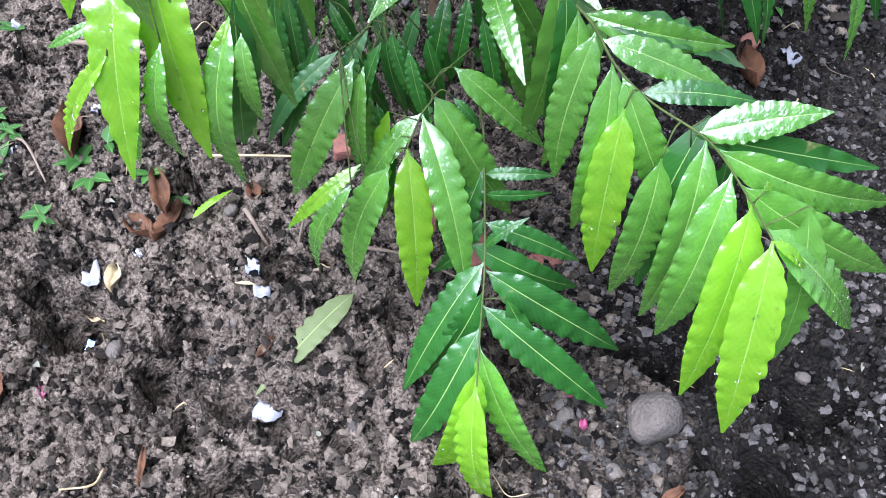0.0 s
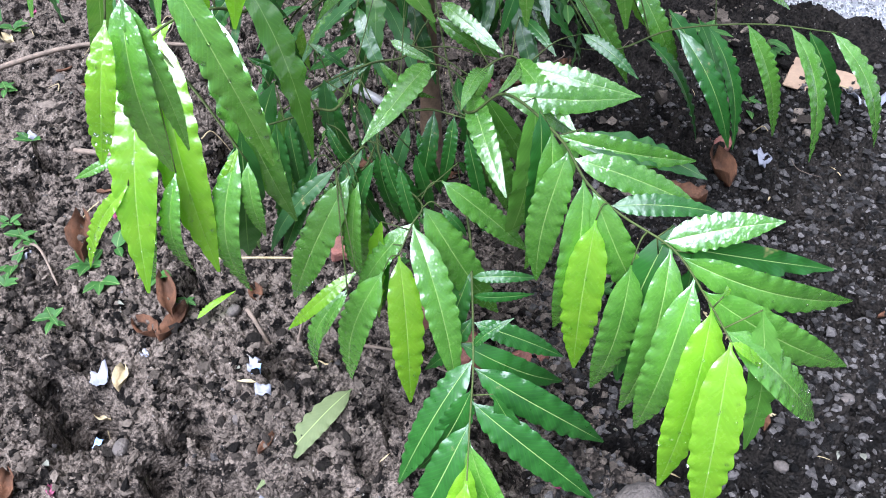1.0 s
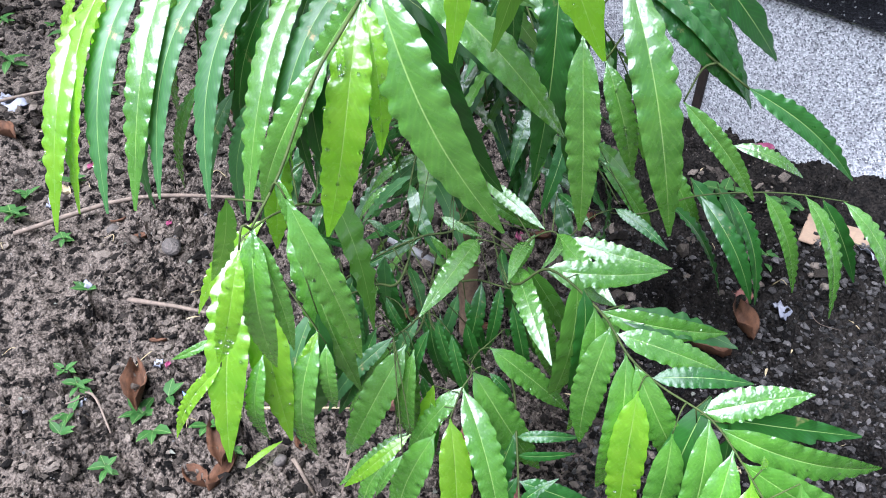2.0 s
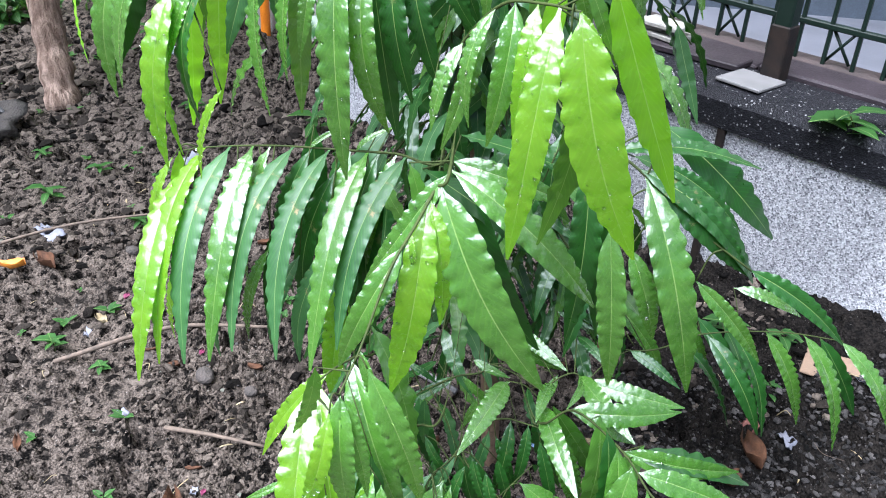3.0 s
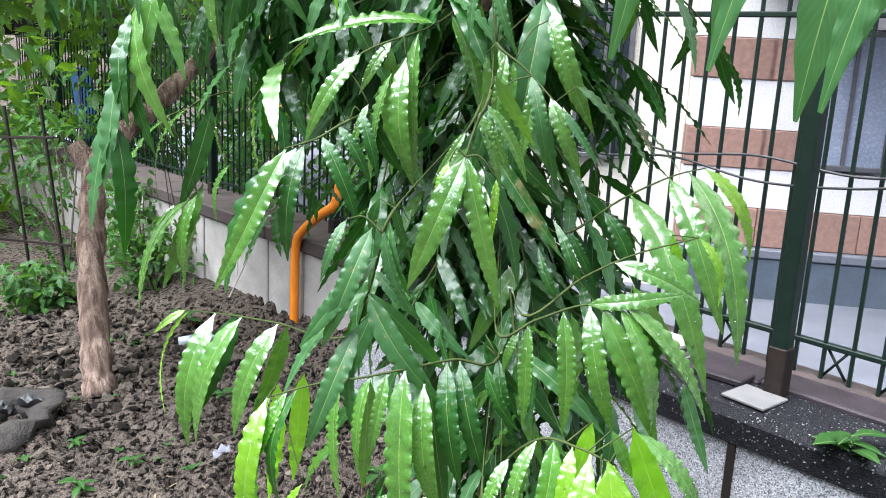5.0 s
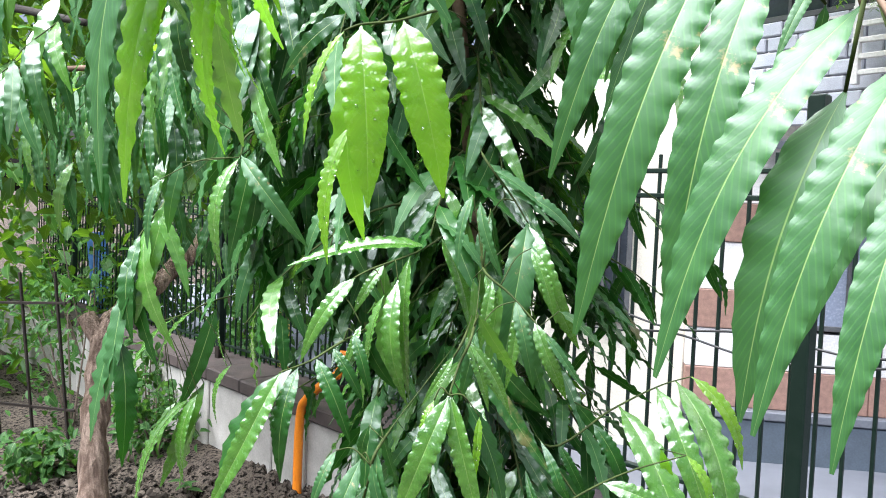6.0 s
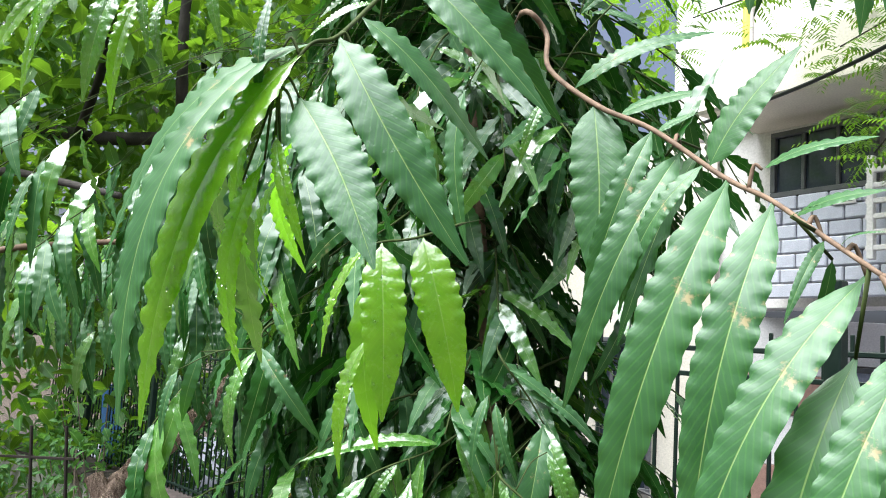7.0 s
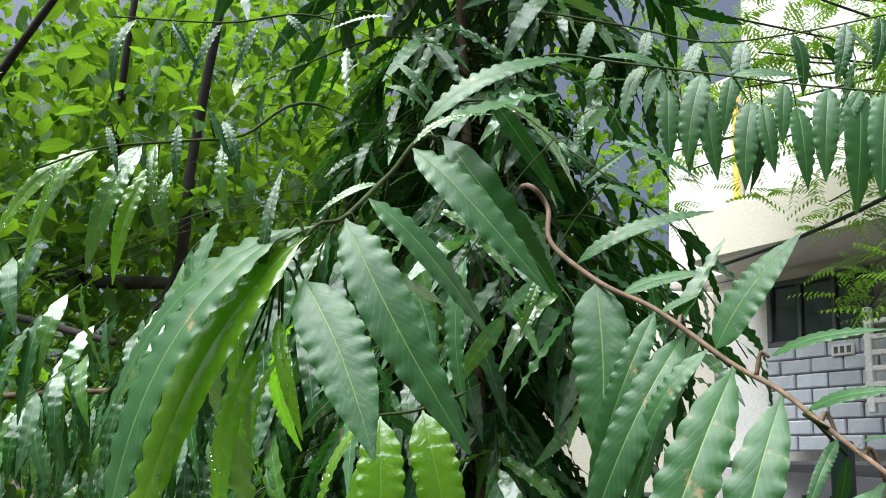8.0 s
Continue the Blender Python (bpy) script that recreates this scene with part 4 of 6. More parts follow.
frond([(-0.021, 0.769, 2.348), (0.079, 0.728, 2.338), (0.165, 0.665, 2.238), (0.228, 0.635, 2.170)], [
    (0.28, 0.178, 0.746, 2.206, 1),
    (0.69, 0.181, 0.669, 2.208, 3),
    (0.18, 0.66, 2.18, 0.245, 0.671, 2.231, 3),
    (0.19, 0.66, 2.18, 0.269, 0.666, 2.149, 3),
    (0.22, 0.64, 2.23, 0.323, 0.653, 2.177, 3),
    (0.20, 0.65, 2.28, 0.190, 0.648, 2.244, 3),
    (-0.01, 0.80, 2.28, 0.128, 0.816, 2.135, 1),
    (0.13, 0.68, 2.08, 0.098, 0.674, 2.002, 1),
    (0.03, 0.73, 2.12, 0.025, 0.730, 1.913, 3),
    (-0.11, 0.72, 2.41, -0.133, 0.716, 2.376, 3),
    (-0.08, 0.74, 2.38, -0.019, 0.752, 2.341, 3),
    (-0.06, 0.73, 2.41, -0.009, 0.740, 2.347, 3),
])
frond([(0.092, 0.927, 2.599), (0.272, 0.900, 2.538), (0.391, 0.860, 2.474), (0.494, 0.794, 2.440), (0.610, 0.706, 2.411)], [
    (0.24, 0.196, 0.905, 2.471, 70),
    (0.39, 0.289, 0.883, 2.441, 70),
    (0.53, 0.341, 0.856, 2.396, 70),
    (0.56, 0.425, 0.853, 2.406, 70),
    (0.67, 0.527, 0.832, 2.440, 70),
    (0.76, 0.497, 0.794, 2.343, 70),
    (0.85, 0.596, 0.769, 2.371, 70),
    (0.32, 0.340, 0.909, 2.486, 70),
    (0.08, 0.116, 0.921, 2.504, 70),
    (0.88, 0.527, 0.749, 2.335, 70),
    (0.64, 0.413, 0.827, 2.357, 70),
    (0.95, 0.565, 0.722, 2.334, 70),
])
frond([(0.040, 0.891, 1.614), (0.080, 0.859, 1.577), (0.124, 0.832, 1.526)], [
    (0.23, 0.027, 0.871, 1.490, 1),
    (0.55, 0.104, 0.857, 1.444, 3),
    (0.84, 0.149, 0.846, 1.431, 1),
    (1.00, 0.173, 0.837, 1.448, 3),
    (0.09, 0.059, 0.886, 1.518, 1),
    (0.03, 0.90, 1.72, 0.003, 0.893, 1.615, 3),
    (0.04, 0.90, 1.71, 0.067, 0.901, 1.596, 3),
    (0.61, 0.066, 0.848, 1.447, 1),
    (0.03, 0.84, 1.53, 0.003, 0.840, 1.435, 3),
    (0.11, 0.89, 1.64, 0.140, 0.890, 1.531, 1),
])
frond([(0.047, 0.781, 0.520), (0.022, 0.764, 0.502), (-0.003, 0.741, 0.479), (-0.028, 0.725, 0.467)], [
    (1.00, -0.134, 0.713, 0.327, 53),
    (-0.01, 0.72, 0.46, -0.116, 0.707, 0.237, 1),
    (-0.00, 0.72, 0.45, -0.015, 0.718, 0.266, 51),
    (0.03, 0.75, 0.48, 0.055, 0.751, 0.362, 0),
    (-0.04, 0.76, 0.51, -0.002, 0.762, 0.426, 0),
    (0.61, -0.046, 0.743, 0.355, 53),
    (-0.05, 0.73, 0.48, -0.122, 0.722, 0.312, 0),
    (0.05, 0.74, 0.46, 0.068, 0.740, 0.335, 0),
    (0.02, 0.74, 0.47, -0.019, 0.732, 0.318, 0),
    (-0.01, 0.62, 0.35, -0.055, 0.617, 0.262, 1),
    (-0.00, 0.64, 0.37, -0.101, 0.626, 0.268, 52),
])
frond([(-0.011, 0.765, 0.551), (-0.047, 0.748, 0.540), (-0.083, 0.733, 0.535), (-0.124, 0.715, 0.532)], [
    (0.64, -0.078, 0.730, 0.404, 0),
    (0.96, -0.098, 0.723, 0.397, 51),
    (1.00, -0.170, 0.682, 0.283, 53),
    (0.87, -0.154, 0.723, 0.319, 51),
    (0.50, -0.061, 0.738, 0.413, 3),
    (0.75, -0.115, 0.724, 0.350, 0),
])
frond([(0.033, 0.867, 0.471), (0.084, 0.849, 0.468), (0.134, 0.829, 0.468)], [
    (0.06, 0.84, 0.44, 0.088, 0.839, 0.326, 0),
    (0.80, 0.089, 0.830, 0.343, 0),
    (1.00, 0.188, 0.835, 0.303, 1),
    (0.13, 0.82, 0.45, 0.150, 0.820, 0.295, 0),
    (0.54, 0.053, 0.835, 0.317, 0),
    (0.05, 0.84, 0.45, 0.011, 0.837, 0.324, 3),
])


frond([(0.121, 0.833, 0.475), (0.143, 0.906, 0.488), (0.181, 0.920, 0.507), (0.205, 0.913, 0.496)], [
    (0.60, 0.124, 0.811, 0.496, 41),
    (0.95, 0.170, 0.825, 0.511, 1),
    (1.00, 0.362, 0.899, 0.458, 41),
    (0.90, 0.271, 0.781, 0.486, 61),
    (0.30, 0.186, 0.706, 0.442, 61),
    (0.079, 0.875, 0.524, 0.012, 0.717, 0.513, 61),
    (0.084, 0.994, 0.545, 0.174, 0.921, 0.510, 61),
    (0.021, 0.918, 0.532, 0.082, 0.909, 0.503, 41),
    (0.284, 1.020, 0.481, 0.367, 0.979, 0.432, 60),
    (0.194, 1.033, 0.500, 0.247, 0.962, 0.480, 60),
])


# the slender trunk
trunk_line = smooth_path([(0.0, 0.0, -0.03), (0.005, 0.004, 0.4), (-0.008, 0.0, 0.9), (-0.02, 0.01, 1.6), (-0.035, 0.0, 2.4), (-0.05, 0.02, 3.6), (-0.05, 0.03, 4.6)], 10)
v, f = tube(trunk_line, (0.021, 0.006), 10, 0.08, random.Random(2))
mesh_ob("trunk", v, f, WOODY, tree, label="thin brown woody trunk")


class LeafPile:
    """Gathers many leaves into one mesh."""

    def __init__(self, shapes):
        self.shapes = [(np.array(v), np.array(f), np.array(u)) for v, f, u in shapes]
        self.v, self.f, self.u, self.n = [], [], [], 0

    def add(self, m, k):
        v, f, u = self.shapes[k % len(self.shapes)]
        a = np.array(m)
        self.v.append(v @ a[:3, :3].T + a[:3, 3])
        self.f.append(f + self.n)
        self.u.append(u)
        self.n += len(v)

    def make(self, name, material, parent=None):
        return mesh_ob(name, np.concatenate(self.v), np.concatenate(self.f), material, parent, np.concatenate(self.u))


# inner foliage: short hanging branches close round the trunk
LOW = [leaf_data(50 + k, 26, (-1.0, -0.7, 0.0, 0.7, 1.0), b, w, wv, rp, fo) for k, (b, w, wv, rp, fo) in enumerate(((0.06, 0.074, 8, 0.022, 0.2), (0.12, 0.086, 7, 0.020, 0.15), (0.03, 0.066, 8, 0.024, 0.25)))]
piles = [LeafPile(LOW) for _ in range(4)]
inner = random.Random(5)
tv, tf = side_verts, side_faces
origin = Vector(TRUNK + (0,))


def inner_frond(z0, az, reach, count, drop, size):
    a = Vector((math.cos(az), math.sin(az), 0))
    root = Vector((0, 0, z0))
    path = smooth_path([root, root + a * reach * 0.4 + Vector((0, 0, 0.05)), root + a * reach * 0.8 + Vector((0, 0, -drop * 0.3)), root + a * reach + Vector((0, 0, -drop))], 5)
    v, f = tube(path, (0.003, 0.0012), 5, base=len(tv))
    tv.extend(v)
    tf.extend(f)
    for i in range(count):
        s = 0.18 + 0.82 * (i + inner.random() * 0.6) / count
        j = min(len(path) - 1, int(s * (len(path) - 1)))
        base = path[j]
        side = a.cross(Vector((0, 0, 1))) * (1 if i % 2 else -1)
        length = size * inner.uniform(0.75, 1.15)
        way = side * inner.uniform(0.15, 0.95) + a * inner.uniform(-0.1, 0.7) + Vector((0, 0, -inner.uniform(0.5, 1.2)))
        tip = base + way.normalized() * length
        out = a + side * 0.4 + Vector((0, 0, 0.7)) + Vector((inner.uniform(-0.6, 0.6), inner.uniform(-0.6, 0.6), 0))
        # dark tone is likelier away from the front, painting in the inner shade
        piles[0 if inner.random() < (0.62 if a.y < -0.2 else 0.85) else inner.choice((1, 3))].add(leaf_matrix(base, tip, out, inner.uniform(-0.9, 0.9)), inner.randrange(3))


for i in range(165):
    z0 = 1.15 + 2.0 * inner.random() ** 1.25
    az = inner.uniform(0, 2 * math.pi)
    c, s = math.cos(az), math.sin(az)
    if z0 < 1.8 and c > 0.15 and inner.random() < 0.65:
        continue
    limit = 0.42 + 0.16 * max(0, -c) - (0.20 if z0 < 1.95 else -0.08) * max(0, c) - 0.08 * max(0, -s) - (0.24 * max(0, -c) if z0 < 1.65 else 0)
    inner_frond(z0, az, inner.uniform(0.45, 1.0) * limit, inner.randrange(10, 15), inner.uniform(0.05, 0.25), 0.16)
for i in range(64):
    inner_frond(inner.uniform(0.35, 1.25), inner.uniform(0, 2 * math.pi), inner.uniform(0.15, 0.36), inner.randrange(6, 10), inner.uniform(0.05, 0.2), 0.16)
# unseen fronds are added overhead to shade the leaves below, and a thick dark core hides the trunk
for i in range(70):
    az = inner.uniform(0, 2 * math.pi)
    inner_frond(inner.uniform(2.9, 4.5), az, inner.uniform(0.25, 0.60), inner.randrange(9, 13), inner.uniform(0.1, 0.3), 0.2)
# the core's dark leaf colour stands in for shade inside the crown
for i in range(90):
    az = inner.uniform(0.15 * math.pi, 1.1 * math.pi)
    inner_frond(inner.uniform(1.35, 2.75), az, inner.uniform(0.15, 0.55), inner.randrange(10, 15), inner.uniform(0.05, 0.2), 0.155)
# mostly dark-toned sprays put the black interior shade into leaf colour
for i in range(96):
    x, y, z = inner.uniform(-0.80, -0.12), inner.uniform(0.0, 0.8), inner.uniform(1.80, 2.18)
    if i > 50:
        x, y, z = inner.uniform(-0.52, -0.05), inner.uniform(-0.05, 0.7), inner.uniform(1.70, 2.0)
    p = Vector((x, y, z))
    v, f = tube(smooth_path([Vector((0, 0, z + 0.25)), Vector((x * 0.5, y * 0.5, z + 0.22)), p], 4), (0.0010, 0.0006), 5, base=len(tv))
    tv.extend(v)
    tf.extend(f)
    for k in range(9):
        b = p + Vector((x * 0.1, y * 0.1, -0.2)) * (k / 8) + Vector((inner.uniform(-0.03, 0.03), inner.uniform(-0.03, 0.03), 0))
        e = b + Vector((inner.uniform(-0.5, 0.5), inner.uniform(-0.5, 0.4), -1)).normalized() * inner.uniform(0.10, 0.17)
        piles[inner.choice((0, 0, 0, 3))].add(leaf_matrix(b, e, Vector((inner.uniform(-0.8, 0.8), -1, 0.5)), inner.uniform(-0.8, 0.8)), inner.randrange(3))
# more hanging sprays out to the open side
for i in range(50):
    x, y = inner.uniform(-1.15, -0.45), inner.uniform(-0.30, 0.75)
    if i > 15:
        x, y = inner.uniform(-1.5, -0.05), inner.uniform(0.35, 1.6)
    if i > 35:
        x, y = inner.uniform(-0.62, -0.22), inner.uniform(-0.25, 0.25)
    z = inner.uniform(2.08, 2.32) if x < -0.55 or i > 15 else inner.uniform(1.55, 2.12)
    p = Vector((x, y, z))
    lead = smooth_path([Vector((0, 0, z + 0.2)), Vector((x * 0.5, y * 0.5, z + 0.22)), p], 4)
    v, f = tube(lead, (0.0010, 0.0006), 5, base=len(tv))
    tv.extend(v)
    tf.extend(f)
    hang = [p, p + Vector((x * 0.10, -0.03, -0.08)), p + Vector((x * 0.16, -0.04, -0.22))]
    v, f = tube(smooth_path(hang, 4), (0.0016, 0.001), 5, base=len(tv))
    tv.extend(v)
    tf.extend(f)
    for k in range(9):
        b = smooth_path(hang, 4)[k % 9]
        e = b + Vector((inner.uniform(-0.35, 0.35), inner.uniform(-0.4, 0.2), -1)).normalized() * inner.uniform(0.13, 0.22)
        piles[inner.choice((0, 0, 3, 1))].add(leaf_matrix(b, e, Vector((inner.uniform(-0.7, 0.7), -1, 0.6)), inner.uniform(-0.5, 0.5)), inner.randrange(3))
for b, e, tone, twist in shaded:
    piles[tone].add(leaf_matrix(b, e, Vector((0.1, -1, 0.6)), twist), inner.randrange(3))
dv, df = [], []
for i, (q, r, up) in enumerate(drops):
    tilt = np.array(up.to_track_quat("Z", "Y").to_matrix())
    dv.append((ICO * (r, r, r * 0.55)) @ tilt.T + np.array(q + up * r * 0.3))
    df.append(ICOF + 12 * i)
tagged(mesh_ob("dew", np.concatenate(dv), np.concatenate(df), WATER, tree), kind="stuff")
tagged(mesh_ob("inner_twig", tv, tf, TWIG, tree), kind="stuff")
tagged(piles[2].make("inner_foliage", LEAF[2], tree), kind="stuff")
tagged(piles[3].make("inner_foliage", LEAF[3], tree), kind="stuff")
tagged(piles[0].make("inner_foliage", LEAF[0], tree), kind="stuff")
tagged(piles[1].make("inner_foliage", LEAF[1], tree), kind="stuff")


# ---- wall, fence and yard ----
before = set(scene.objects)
garden_wall = thing("garden_wall", WALL, "low garden wall with pebbledash face and dark speckled coping", "wall", kind="structure")
part("wall_body", box((-1.9, 0.0, -0.5), (3.2, 0.5, 0.482), 0.006), DASH, garden_wall, "grey pebbledash wall face")
part("wall_joint", box((-0.012, -0.012, 0.0), (0.012, 0.01, 0.48), 0.003), RUST, garden_wall, "black iron strip in the joint")
cb = bmesh.new()
prof = [(-0.014, 0.475), (-0.016, 0.55), (0.010, 0.578), (0.06, 0.586), (0.21, 0.588), (0.21, 0.475)]
ends = []
for u in (-1.9, 3.2):
    ends.append([cb.verts.new((u, a, b)) for a, b in prof])
for i in range(len(prof)):
    j = (i + 1) % len(prof)
    cb.faces.new((ends[0][i], ends[0][j], ends[1][j], ends[1][i]))
cb.faces.new(ends[0]), cb.faces.new(ends[1][::-1])
bmesh.ops.recalc_face_normals(cb, faces=cb.faces[:])
part("coping", cb, TERRAZZO, garden_wall, "dark coping with white stone chips")
part("ledge_board", box((-0.05, 0.215, 0.5), (3.2, 0.36, 0.603), 0.006), PLANK, garden_wall, "purple-brown board along the ledge")
part("ledge_board", box((-1.9, 0.215, 0.5), (-0.056, 0.36, 0.596), 0.006), PLANK, garden_wall)
part("fence_kerb", box((-1.9, 0.364, 0.45), (3.2, 0.5, 0.59), 0.006), COPING_OLD, garden_wall)
old_rng = random.Random(4)
u = -1.906
while u > -11.0:
    w = old_rng.uniform(0.38, 0.5)
    part("wall_panel", box((u - w + 0.008, 0.58 + old_rng.uniform(0.0, 0.012), -0.6), (u, 0.98, 0.315), 0.008), CONCRETE, garden_wall)
    part("coping_slab", box((u - w + 0.004, 0.56, 0.318), (u, 1.02, 0.41 + old_rng.uniform(-0.004, 0.004)), 0.01), COPING_OLD, garden_wall)
    u -= w

fence = thing("iron_fence", WALL, "tall dark green iron bar fence standing on the wall", "fence")
bar = bpy.data.meshes.new("bar")
bm = box((-0.006, -0.006, 0.55), (0.006, 0.006, 1.86), 0.002)
bm.to_mesh(bar)
bm.free()
bar.materials.append(IRON)
for k in range(140):
    ob = new("bar", bar)
    ob.parent = fence
    u = -9.96 + 0.0893 * k
    ob.matrix_basis = pose(u, 0.43, 0.0) if u > -1.9 else pose(u, 0.98, -0.24)
for u, n, z in ((-8.1, 0.79, -0.24), (-6.4, 0.79, -0.24), (-4.8, 0.79, -0.24), (-3.2, 0.79, -0.24), (-1.6, 0.155, 0.0), (0.02, 0.155, 0.0), (1.62, 0.155, 0.0)):
    part("fence_post", box((u - 0.025, n, 0.56 + z), (u + 0.025, n + 0.05, 2.0 + z), 0.005), IRON, fence, "thick green square post")
    part("post_foot", box((u - 0.029, n - 0.004, 0.56 + z), (u + 0.029, n + 0.054, 0.74 + z), 0.004), RUST, fence, "rusty black post foot")
for z in (0.70, 1.71, 1.80):
    part("rail", box((-1.9, 0.422, z - 0.009), (2.6, 0.448, z + 0.009), 0.003), IRON, fence)
    part("rail", box((-10.0, 0.972, z - 0.249), (-1.91, 0.998, z - 0.231), 0.003), IRON, fence)
for k in range(0, 14):
    u0 = 0.045 + 0.18 * (k - 4)
    for a, b in (((u0, 0.435, 0.60), (u0 + 0.07, 0.435, 0.695)), ((u0 + 0.07, 0.44, 0.60), (u0, 0.44, 0.695))):
        v, f = tube([Vector(a), Vector(b)], (0.005, 0.005), 6)
        mesh_ob("brace", v, f, IRON, fence)
for zz, sag, seed in ((1.27, 0.03, 1), (1.215, 0.045, 2)):
    r = random.Random(seed)
    pts = [(-1.85 + 0.32 * i, 0.405 + r.uniform(-0.012, 0.004), zz + r.uniform(-sag, sag)) for i in range(14)]
    v, f = tube(smooth_path(pts, 6), (0.0045, 0.0045), 6)
    ob = mesh_ob("wire", v, f, CABLE)
    ob.matrix_world = WALL
    tagged(ob, "black sagging wire strung along the iron fence", "wire", "wires on the fence")

# things that lie on the ledge
tile = part("floor_tile", box((-0.07, -0.065, 0), (0.07, 0.065, 0.009), 0.002), TILE)
tile.matrix_world = WALL @ pose(0.0, 0.092, 0.588, 1.0, 0, -4)
tagged(tile, "loose pale square floor tile lying on the dark ledge", "tile")
for i, (a, b, w, d, rot, z) in enumerate(((-0.42, 0.19, 0.26, 0.12, 6, 0.596), (-0.40, 0.18, 0.22, 0.11, -8, 0.612), (-0.47, 0.17, 0.20, 0.10, 14, 0.628), (-0.36, 0.16, 0.15, 0.09, -3, 0.644))):
    s = part("stone_slab", box((-w / 2, -d / 2, 0), (w / 2, d / 2, 0.015), 0.003), SLAB)
    s.matrix_world = WALL @ pose(a, b + 0.03, z, 0, 0, rot)
    tagged(s, "broken cream stone slab in a stack on the ledge", "stone slab", "slabs on the ledge")
for i, (a, b, l, rot) in enumerate(((-0.22, 0.17, 0.30, 4), (-0.62, 0.13, 0.34, -3))):
    s = part("board", box((-l / 2, -0.05, 0), (l / 2, 0.05, 0.02), 0.004), PLANK)
    s.matrix_world = WALL @ pose(a, b, 0.589, 0, 0, rot)
    tagged(s, "weathered purple-brown board lying on the ledge", "board", "boards on the ledge")

ym = bmesh.new()
for lo, hi in (((-14, 1.03, -0.35), (9, 14, -0.06)), ((-1.88, 0.52, -0.35), (9, 1.027, -0.06))):
    piece = box(lo, hi, 0.0)
    tmp = bpy.data.meshes.new("piece")
    piece.to_mesh(tmp)
    piece.free()
    ym.from_mesh(tmp)
    bpy.data.meshes.remove(tmp)
yard = part("yard_paving", ym, PAVING)
yard.matrix_world = WALL
tagged(yard, "blue-grey paved yard behind the iron fence", "paving", kind="structure")

# ---- house beyond the fence ----
house = thing("house", HOUSE, "house with white and red granite bands and cream side wall", "house")
N = 3.0
part("cream_wall", box((-4.3, N + 0.10, -0.2), (-2.72, N + 0.4, 3.3), 0.01), CREAM, house, "cream rendered wall")
part("plinth", box((-2.70, N - 0.06, -0.2), (6.0, N + 0.3, 0.16), 0.01), PLINTH, house, "blue-grey plinth")
part("plinth_ledge", box((-2.72, N - 0.08, 0.163), (6.0, N + 0.3, 0.225), 0.008), PAVING, house)
u = -2.72
stone_rng = random.Random(8)
while u < 3.0:
    w = stone_rng.uniform(0.5, 0.7)
    for z0, z1 in ((0.228, 0.50), (0.78, 1.05), (1.39, 1.66)):
        if not (z0 > 0.7 and u < -1.4 and u + w > -1.95):
            part("granite_panel", box((u, N, z0), (u + w - 0.004, N + 0.2, z1), 0.005), REDSTONE, house)
    u += w
for z0, z1 in ((0.78, 1.05), (1.39, 1.66)):
    part("granite_panel", box((-2.22, N, z0), (-1.97, N + 0.2, z1), 0.005), REDSTONE, house)
part("white_band", box((-2.72, N + 0.012, 0.503), (6.0, N + 0.2, 0.777), 0.004), WHITEWASH, house, "white painted band")
for z0, z1 in ((1.053, 1.387), (1.663, 2.05)):
    part("white_wall", box((-2.72, N + 0.012, z0), (-1.96, N + 0.2, z1), 0.004), WHITEWASH, house, "white painted wall")
part("white_wall", box((-1.36, N + 0.012, 1.053), (6.0, N + 0.2, 1.387), 0.004), WHITEWASH, house)
part("white_wall", box((-1.36, N + 0.012, 1.663), (6.0, N + 0.2, 2.05), 0.004), WHITEWASH, house)
part("white_wall", box((-1.96, N + 0.012, 1.75), (-1.36, N + 0.2, 2.05), 0.004), WHITEWASH, house)
part("core_wall", box((-2.70, N + 0.205, -0.2), (6.0, N + 0.5, 2.04), 0.0), WHITEWASH, house)


def window(home, u0, u1, z0, z1, n, glass, bars):
    w = part("window", box((u0 + 0.03, n + 0.03, z0 + 0.03), (u1 - 0.03, n + 0.045, z1 - 0.03), 0.0), glass, home, "window with a dark frame")
    for a, b, c, d in ((u0, u1, z0, z0 + 0.035), (u0, u1, z1 - 0.035, z1), (u0, u0 + 0.035, z0 + 0.036, z1 - 0.036), (u1 - 0.035, u1, z0 + 0.036, z1 - 0.036)):
        part("frame", box((a, n, c), (b, n + 0.06, d), 0.004), FRAME, w)
    for k in range(bars):
        x = u0 + (u1 - u0) * (k + 1) / (bars + 1)
        part("mullion", box((x - 0.012, n + 0.005, z0 + 0.036), (x + 0.012, n + 0.028, z1 - 0.036), 0.003), FRAME, w)


window(house, -3.52, -3.13, 0.78, 1.85, N + 0.03, DARKGLASS, 3)
window(house, -1.95, -1.37, 0.80, 1.74, N, GREYGLASS, 1)

# the upper wing of the house, set at an angle
wing = thing("house_wing", WING, "white upper house wing with canopy and lilac stone bricks", "house")
part("core_wall", box((-2.70, N + 0.205, 2.02), (6.0, N + 0.5, 3.3), 0.0), WHITEWASH, wing)
window(wing, -2.02, -1.30, 2.72, 3.16, N - 0.02, DARKGLASS, 2)
part("canopy", box((-2.30, N - 0.45, 3.25), (4.0, N + 0.4, 3.62), 0.02), CREAM, wing, "cream concrete canopy")
part("upper_wall", box((-3.0, N + 0.1, 3.31), (-2.31, N + 0.5, 4.9), 0.02), WHITEWASH, wing, "white upper storey wall")
